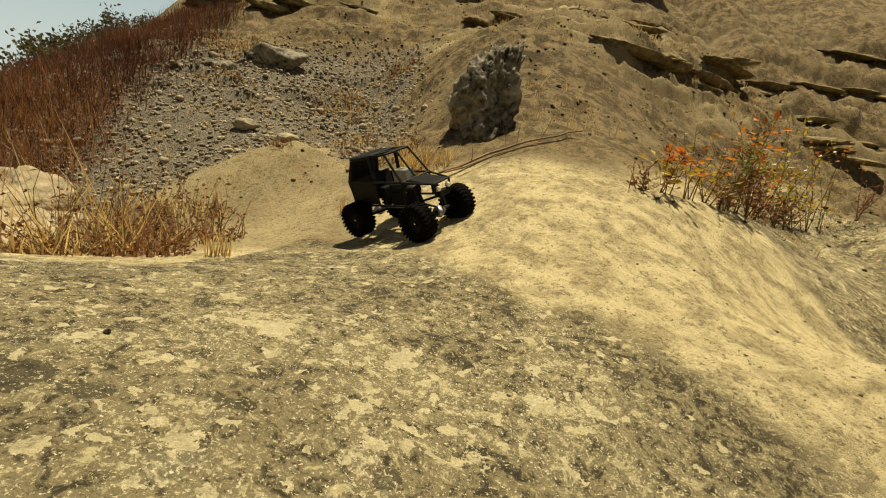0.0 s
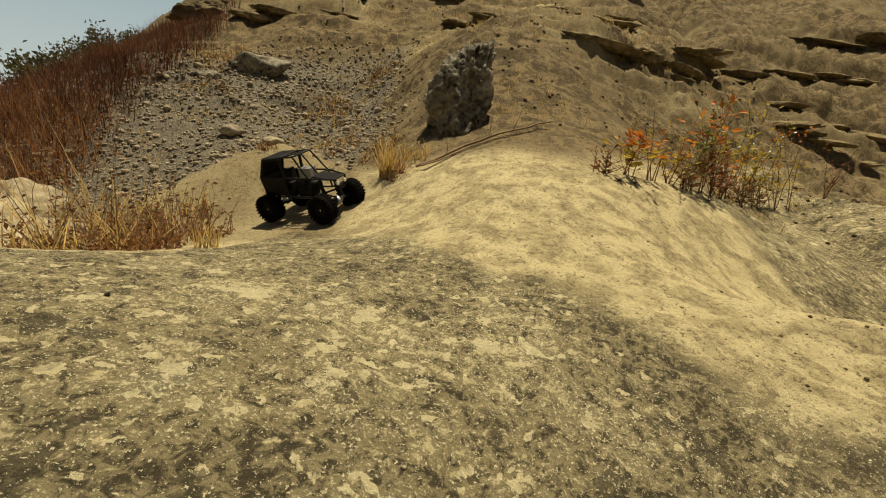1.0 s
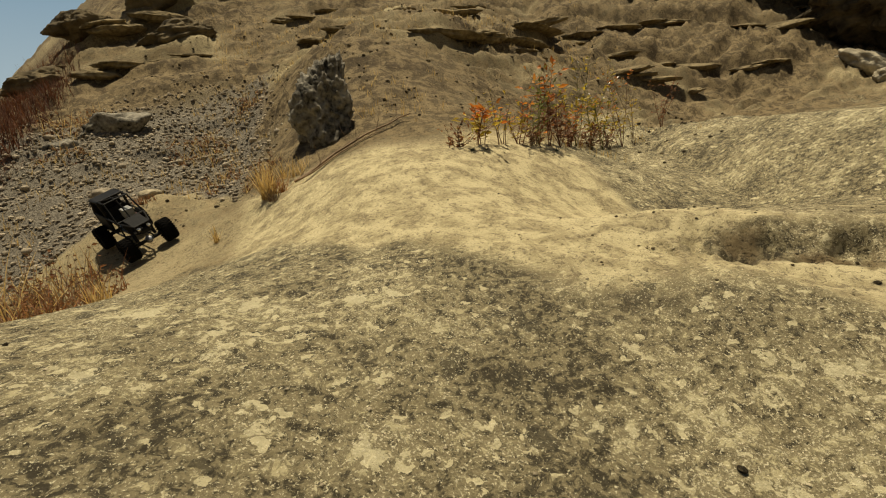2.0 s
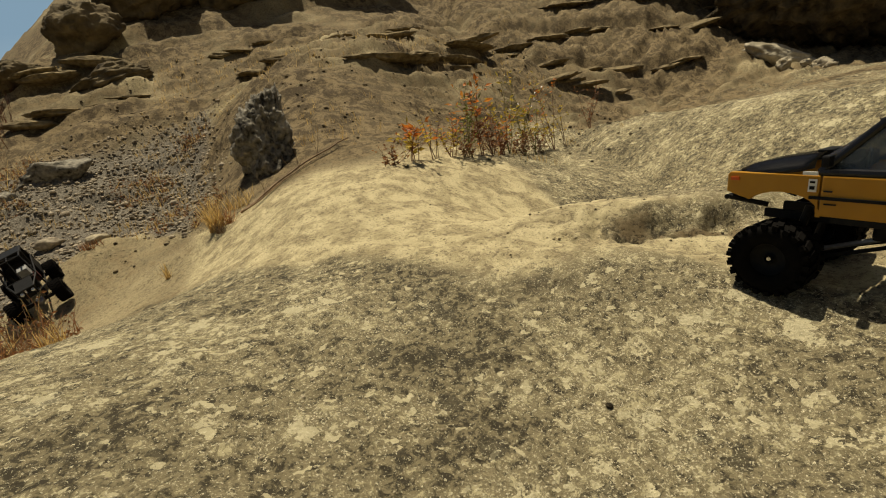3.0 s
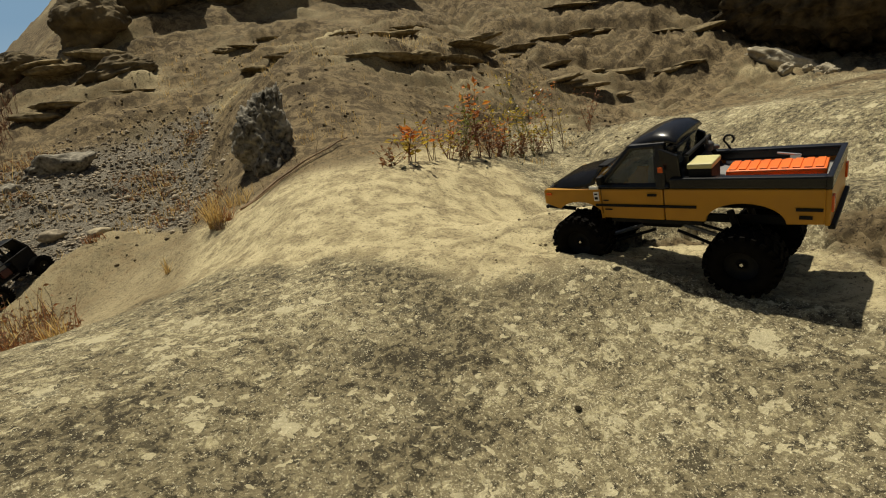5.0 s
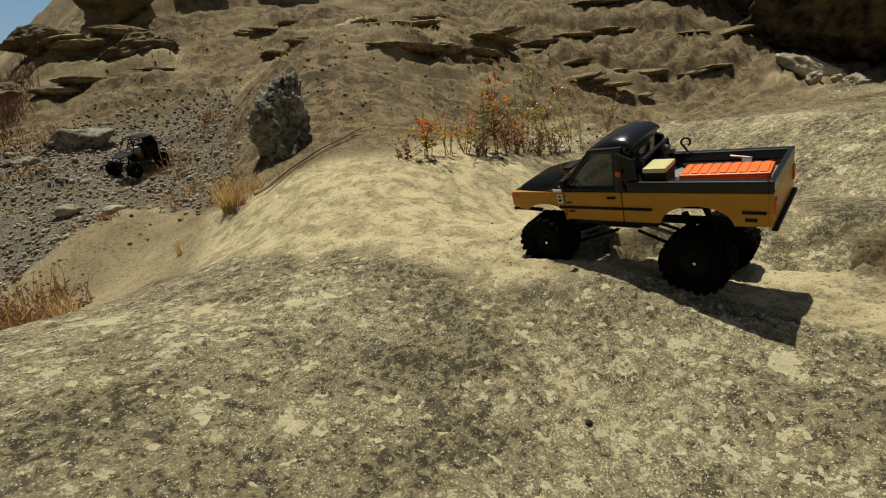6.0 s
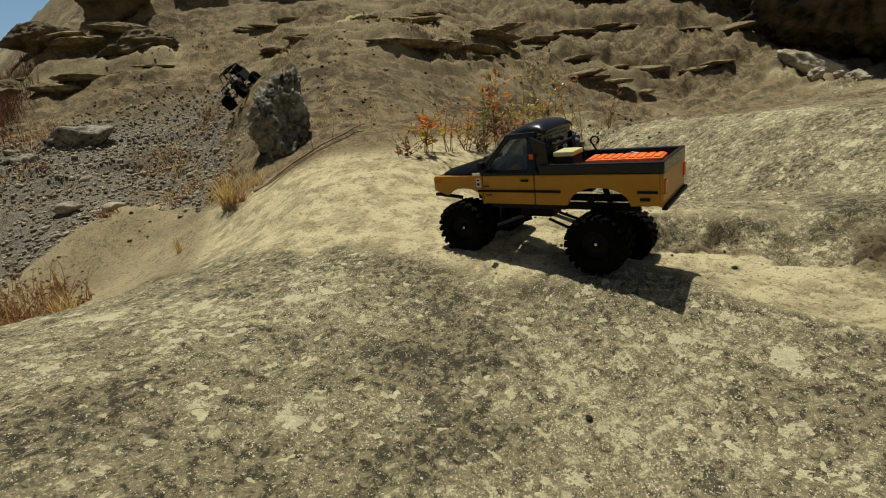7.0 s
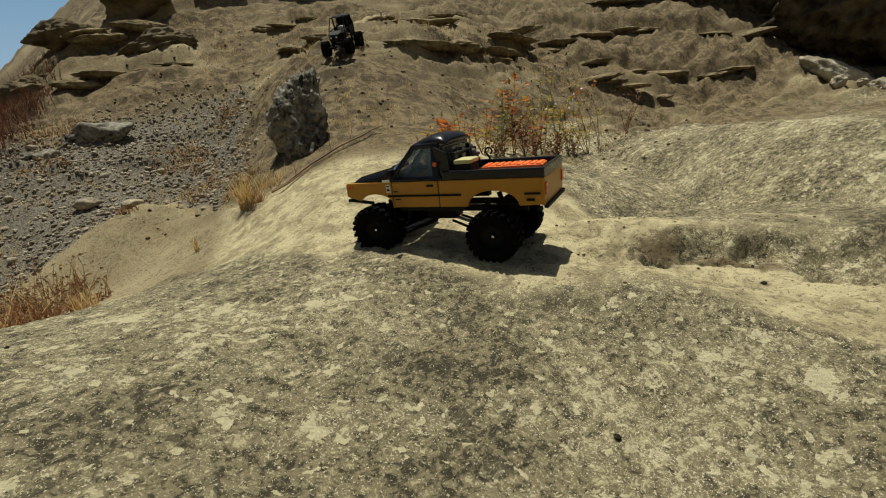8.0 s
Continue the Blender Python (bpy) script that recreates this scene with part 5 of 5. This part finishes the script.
def add_star_weed(x, y, size, seed):
    """A flat dark rosette in a crack of the rock."""
    rnd = random.Random(seed)
    v, f = [], []
    for k in range(16):
        a = 2 * math.pi * k / 16 + rnd.uniform(-0.15, 0.15)
        blade(v, f, (0, 0, 0), Vector((math.cos(a), math.sin(a), 0)) * rnd.uniform(1.2, 3.0), size * rnd.uniform(0.6, 1.1), size * 0.07, 0.3, rnd)
    ob = soup("rosette_weed", v, f, M_LEAF_DK)
    ob.location = (x, y, ground_z(x, y) - 0.002)
    return tagged(ob, "small dark blue-green rosette weed in a rock crack", "weed", "rosette weeds")


for k, (x, y, s) in enumerate([(0.64, 1.335, 0.035), (1.09, 1.60, 0.042), (1.32, 1.70, 0.025), (0.70, 1.36, 0.03)]):
    add_star_weed(x, y, s, 70 + k)


def add_tuft(x, y, high, count, seed, material, label, wide=0.02, thin=0.0016, name="grass_tuft", spread=0.55):
    rnd = random.Random(seed)
    v, f = [], []
    for _ in range(count):
        a, k = rnd.uniform(0, 2 * math.pi), abs(rnd.gauss(0, spread))
        r = wide * math.sqrt(rnd.random())
        b = rnd.uniform(0, 2 * math.pi)
        blade(v, f, (r * math.cos(b), r * math.sin(b), 0), Vector((math.cos(a) * k, math.sin(a) * k, 0)), high * rnd.uniform(0.45, 1.05), thin, 0.12, rnd, 4)
    ob = soup(name, v, f, material)
    ob.location = (x, y, ground_z(x, y) - 0.006)
    return tagged(ob, label, "grass")


add_tuft(-0.075, 1.62, 0.16, 150, 81, M_STRAW, "tuft of dry straw-coloured grass at the rock edge", 0.03)
add_tuft(-0.045, 1.66, 0.12, 70, 82, M_RUSTGRASS, "tuft of dry orange grass at the rock edge", 0.03)
add_tuft(0.02, 1.74, 0.10, 80, 83, M_STRAW, "thin tuft of dry grass below the boulder", 0.06)
add_tuft(-0.265, 1.52, 0.07, 22, 84, M_STRAW, "small sprig of dry grass in a crack", 0.01)
add_tuft(-0.44, 1.02, 0.08, 45, 85, M_STRAW, "small tuft of dry grass on the near rock", 0.025)
add_tuft(-0.66, 2.12, 0.05, 70, 86, M_LEAF_BR, "withered brown tuft on the sandy mound", 0.05, 0.002)
add_tuft(-0.05, 1.56, 0.05, 60, 87, M_TWIG, "dark dead tuft below the straw grass", 0.025)


def add_branch():
    """A dead branch that lies across the slope below the boulder."""
    rnd = random.Random(5)
    v, f = [], []
    a, b = Vector((0.03, 1.62, ground_z(0.03, 1.62) + 0.02)), Vector((0.53, 1.80, ground_z(0.53, 1.80) + 0.03))
    pts = [a.lerp(b, k / 10) + Vector((rnd.gauss(0, 0.006), rnd.gauss(0, 0.006), 0)) for k in range(11)]
    for p in pts:
        p.z = max(ground_z(p.x, p.y) + 0.018, p.z)
    stalk(v, f, pts, 0.0065, 0.003)
    second = [p + Vector((0.02, -0.03, 0.006 - 0.002 * k)) for k, p in enumerate(pts[:8])]
    stalk(v, f, second, 0.004, 0.0015)
    branch = soup("dead_branch", v, f, M_TWIG)
    for k in range(12):
        p = pts[rnd.randrange(2, 10)]
        tv, tf = [], []
        stalk(tv, tf, wander(p, (rnd.gauss(0, 0.6), rnd.gauss(0, 0.6), 1), rnd.uniform(0.04, 0.10), rnd, 4), 0.0016, 0.0006)
        soup("twig", tv, tf, M_TWIG, branch)
    return tagged(branch, "dead brown branch lying below the boulder", "branch")


add_branch()


def add_dry_bush(x, y, wide, high, seed, label, straw=M_STRAW):
    """A dry bush: straw blades, bare twigs and withered red-brown leaves."""
    rnd = random.Random(seed)
    top = new("dry_bush")
    z = ground_z(x, y)
    top.location = (x, y, z)
    bv, bf, sv, sf, lv, lf = [], [], [], [], [], []
    for _ in range(int(1000 * wide)):
        r, b = wide * math.sqrt(rnd.random()), rnd.uniform(0, 2 * math.pi)
        px, py = r * math.cos(b), r * math.sin(b)
        pz = ground_z(x + px, y + py) - z - 0.01
        a, k = rnd.uniform(0, 2 * math.pi), abs(rnd.gauss(0, 0.75))
        h = high * rnd.uniform(0.25, 1.0) * (1 - 0.6 * (r / wide) ** 2) * (0.55 + 0.9 * (0.5 + math.sin(9 * px / wide + seed) * math.cos(7 * py / wide + seed)) * 0.7)
        blade(bv, bf, (px, py, pz), Vector((math.cos(a) * k, math.sin(a) * k, 0)), h, 0.0018, 0.14, rnd, 4)
        if rnd.random() < 0.5:
            pts = wander((px, py, pz), (math.cos(a) * k, math.sin(a) * k, 1), h * 0.9, rnd, 5, 0.16)
            stalk(sv, sf, pts, 0.0016, 0.0006)
            for _ in range(6):
                leaf(lv, lf, pts[rnd.randrange(1, 6)], Vector((rnd.gauss(0, 1), rnd.gauss(0, 1), rnd.gauss(0, 0.7))), rnd.uniform(0.008, 0.020), rnd.uniform(0.003, 0.005), rnd)
    tagged(soup("dry_grass", bv, bf, straw, top), kind="stuff")
    tagged(soup("brushwood", sv, sf, M_TWIG, top), kind="stuff")
    soup("foliage", lv, lf, M_LEAF_BR, top)
    return tagged(top, label, "bush", "dry bushes")


for x, y, wide, high, seed in [(-0.80, 1.16, 0.19, 0.36, 91), (-0.99, 1.36, 0.18, 0.36, 92), (-0.66, 1.34, 0.15, 0.20, 93), (-0.86, 1.62, 0.18, 0.22, 94), (-0.62, 1.06, 0.09, 0.14, 96), (-1.1, 1.7, 0.2, 0.26, 97)]:
    add_dry_bush(x, y, wide, high, seed, "dry bush of straw grass and withered red-brown leaves", M_RUSTGRASS if seed % 3 == 0 else M_STRAW)
for x, y, wide, high, seed in [(-0.61, 3.05, 0.18, 0.15, 101), (-0.36, 2.36, 0.14, 0.12, 102), (-0.14, 2.05, 0.10, 0.12, 103), (-1.36, 3.42, 0.22, 0.18, 104), (-1.30, 2.95, 0.14, 0.10, 105), (-0.3, 3.5, 0.12, 0.10, 106)]:
    add_dry_bush(x, y, wide, high, seed, "small withered brown bush on the gravel slope")


def scatter(count, x0, x1, y0, y1, keep, rnd):
    """Random places whose chance is keep(x, y), with the ground's height."""
    xs, ys = rnd.uniform(x0, x1, count), rnd.uniform(y0, y1, count)
    ok = rnd.random(count) < keep(xs, ys)
    xs, ys = xs[ok], ys[ok]
    return np.stack([xs, ys, land(xs, ys) + relief(xs, ys)], -1)


def add_brush():
    """The rust-red brush that covers the hill's left flank: one mass of thin stems."""
    rng, rnd = np.random.default_rng(7), random.Random(7)
    def keep(x, y):
        w = fbm(x * 2, y * 2, 3, 211)
        return smooth(-1.45, -1.8, x + 0.06 * (y - 2) + 0.5 * w) * smooth(1.7, 2.0, y) * smooth(5.4, 4.2, y + 0.6 * w)
    v, f = [], []
    for x, y, z in scatter(52000, -3.4, -1.2, 1.7, 5.4, keep, rng):
        a, k = rnd.uniform(0, 2 * math.pi), abs(rnd.gauss(0, 0.8))
        blade(v, f, (x, y, z - 0.01), Vector((math.cos(a) * k, math.sin(a) * k, 0)), rnd.uniform(0.04, 0.16) * (0.6 + 1.6 * max(0.0, float(fbm(np.array([x * 5]), np.array([y * 5]), 2, 231)[0]) + 0.3)), rnd.uniform(0.0012, 0.0026), 0.25, rnd, 2)
    tagged(soup("brush", v, f, M_RUST), "dense rust-red dry brush on the hill's flank", "brush", kind="stuff")
    v, f = [], []
    for x, y, z in scatter(5200, -2.6, -1.3, 1.7, 2.9, lambda x, y: smooth(-1.45, -1.75, x + 0.3 * fbm(x * 4, y * 4, 3, 215)) * smooth(2.9, 2.2, y), rng):
        a, k = rnd.uniform(0, 2 * math.pi), abs(rnd.gauss(0, 0.6))
        blade(v, f, (x, y, z - 0.01), Vector((math.cos(a) * k, math.sin(a) * k, 0)), rnd.uniform(0.06, 0.30), rnd.uniform(0.0009, 0.0018), 0.16, rnd, 4)
    tagged(soup("orange_grass", v, f, M_RUSTGRASS), "tall orange dry grass at the foot of the brush", "grass", kind="stuff")
    v, f = [], []
    def thin(x, y):
        return smooth(1.6, 2.1, y) * smooth(0.02, 0.20, fbm(x * 2.2, y * 2.2, 3, 221)) * 0.8
    for x, y, z in scatter(5200, -1.6, 3.2, 1.6, 5.0, thin, rng):
        for _ in range(4):
            a, k = rnd.uniform(0, 2 * math.pi), abs(rnd.gauss(0, 0.6))
            blade(v, f, (x + rnd.gauss(0, 0.012), y + rnd.gauss(0, 0.012), z - 0.004), Vector((math.cos(a) * k, math.sin(a) * k, 0)), rnd.uniform(0.02, 0.06), 0.0016, 0.15, rnd, 2)
    tagged(soup("thin_grass", v, f, M_STRAW), "thin dry grass scattered over the brown soil", "grass", kind="stuff")


add_brush()


# ---------- gravel and stones ----------
def pebble_mesh(seed):
    rnd = random.Random(seed)
    bm = bmesh.new()
    bmesh.ops.create_icosphere(bm, subdivisions=1, radius=1.0)
    for v in bm.verts:
        v.co = Vector((v.co.x * rnd.uniform(0.75, 1.2), v.co.y * rnd.uniform(0.65, 1.1), v.co.z * rnd.uniform(0.45, 0.8)))
    co = np.array([v.co for v in bm.verts])
    fa = np.array([[v.index for v in f.verts] for f in bm.faces])
    bm.free()
    return co, fa


PEBBLES = [pebble_mesh(k) for k in range(8)]


def heap(name, places, sizes, rng, material, label):
    """Many small stones as one mass."""
    vs, fs, at = [], [], 0
    for (x, y, z), s in zip(places, sizes):
        co, fa = PEBBLES[rng.integers(8)]
        a = rng.uniform(0, 2 * math.pi)
        c, t = math.cos(a), math.sin(a)
        q = co * s
        vs.append(np.stack([c * q[:, 0] - t * q[:, 1] + x, t * q[:, 0] + c * q[:, 1] + y, q[:, 2] + z + 0.25 * s], -1))
        fs.append(fa + at)
        at += len(co)
    return tagged(soup(name, np.concatenate(vs).tolist(), np.concatenate(fs).tolist(), material), label, "gravel", kind="stuff")


rng = np.random.default_rng(3)
spots = scatter(26000, -2.2, 0.35, 1.75, 4.0, lambda x, y: zones(x, y)[..., 1] * 0.85, rng)
heap("gravel", spots, 0.003 + 0.014 * rng.random(len(spots)) ** 3, rng, M_STONE, "grey gravel and broken stones on the slope")
spots = scatter(5000, -1.2, 3.0, 1.7, 5.0, lambda x, y: smooth(1.7, 2.2, y) * 0.5, rng)
heap("loose_grit", spots, 0.003 + 0.012 * rng.random(len(spots)) ** 3, rng, M_CLIFF, "loose brown grit on the hill")
spots = scatter(900, 0.5, 1.5, 0.0, 1.2, lambda x, y: np.exp(-((x - 0.98) / 0.30) ** 2 - ((y - 0.62) / 0.25) ** 2), rng)
heap("gully_grit", spots, 0.0015 + 0.004 * rng.random(len(spots)) ** 3, rng, M_CLIFF, "crumbled grit along the dusty gully")
spots = scatter(1500, -0.7, 1.2, 0.0, 1.4, lambda x, y: 0.4 + 0 * x, rng)
heap("rock_flakes", spots, 0.0010 + 0.0030 * rng.random(len(spots)) ** 3, rng, M_PALEROCK, "tiny pale flakes broken off the rock")

spots = scatter(150, -1.9, 0.1, 1.9, 3.7, lambda x, y: zones(x, y)[..., 1] * 0.8, rng)
master = {}
for k, (x, y, z) in enumerate(spots):
    s = 0.012 + 0.022 * random.random() ** 2
    if k % 6 not in master:
        master[k % 6] = part("stone", lump(1, 0.8, 0.6, 300 + k, 0.22, 2), M_STONE)
        ob = tagged(master[k % 6], "broken grey stone lying on the gravel slope", "stone", "stones on the gravel")
    else:
        ob = tagged(new("stone", master[k % 6].data), "broken grey stone lying on the gravel slope", "stone", "stones on the gravel")
    ob.matrix_world = pose(x, y, z + 0.2 * s, random.uniform(-15, 15), random.uniform(-15, 15), random.uniform(0, 360)) @ Matrix.Scale(s, 4)
for k, (x, y, s) in enumerate([(0.98, 0.30, 0.007), (1.02, 0.36, 0.005), (0.515, 0.10, 0.007), (-0.30, 0.45, 0.005), (-0.16, 0.86, 0.004), (0.60, 1.00, 0.004), (1.28, 1.45, 0.006), (2.9, 3.0, 0.018)]):
    ob = tagged(part("pebble", lump(1, 0.7, 0.5, 400 + k, 0.2, 2), M_CLIFF), "small brown pebble lying on the rock", "pebble", "pebbles on the rock")
    ob.matrix_world = pose(x, y, ground_z(x, y) + 0.3 * s, 0, 0, 40 * k) @ Matrix.Scale(s, 4)


# ---------- shrubs on the skyline ----------
def add_shrub(x, y, z, wide, high, seed):
    rnd = random.Random(seed)
    top = new("shrub")
    top.location = (x, y, z)
    sv, sf, lv, lf = [], [], [], []
    for _ in range(26):
        a, k = rnd.uniform(0, 2 * math.pi), rnd.uniform(0, 0.9)
        pts = wander((rnd.gauss(0, wide * 0.2), rnd.gauss(0, wide * 0.2), -0.1), (math.cos(a) * k, math.sin(a) * k, 1), high * rnd.uniform(0.6, 1.05), rnd, 6, 0.2)
        stalk(sv, sf, pts, 0.014 * high, 0.003 * high)
        for _ in range(130):
            p = pts[rnd.randrange(2, 7)] + Vector((rnd.gauss(0, 1), rnd.gauss(0, 1), rnd.gauss(0, 0.8))) * wide * 0.10
            leaf(lv, lf, p, Vector((rnd.gauss(0, 1), rnd.gauss(0, 1), rnd.gauss(0, 1))), high * rnd.uniform(0.05, 0.10), high * rnd.uniform(0.018, 0.03), rnd)
    soup("trunk", sv, sf, M_TWIG, top)
    soup("crown", lv, lf, M_FOLIAGE, top)
    return tagged(top, "olive-brown shrub on the skyline of the hill", "shrub", "skyline shrubs")


for k, (az, d, high, el) in enumerate([(-41.5, 7.5, 0.75, -1.2), (-38.8, 7.0, 0.75, -0.2), (-36.4, 6.6, 0.7, 1.0), (-34.0, 6.6, 0.6, 2.6), (-32.2, 6.4, 0.5, 4.0), (-43.5, 8.0, 0.8, -2.0), (-30.3, 6.3, 0.4, 5.6)]):
    x, y = d * math.sin(radians(az)), d * math.cos(radians(az))
    add_shrub(x, y, ground_z(x, y), 0.8 * high, high, 500 + k)


motions()
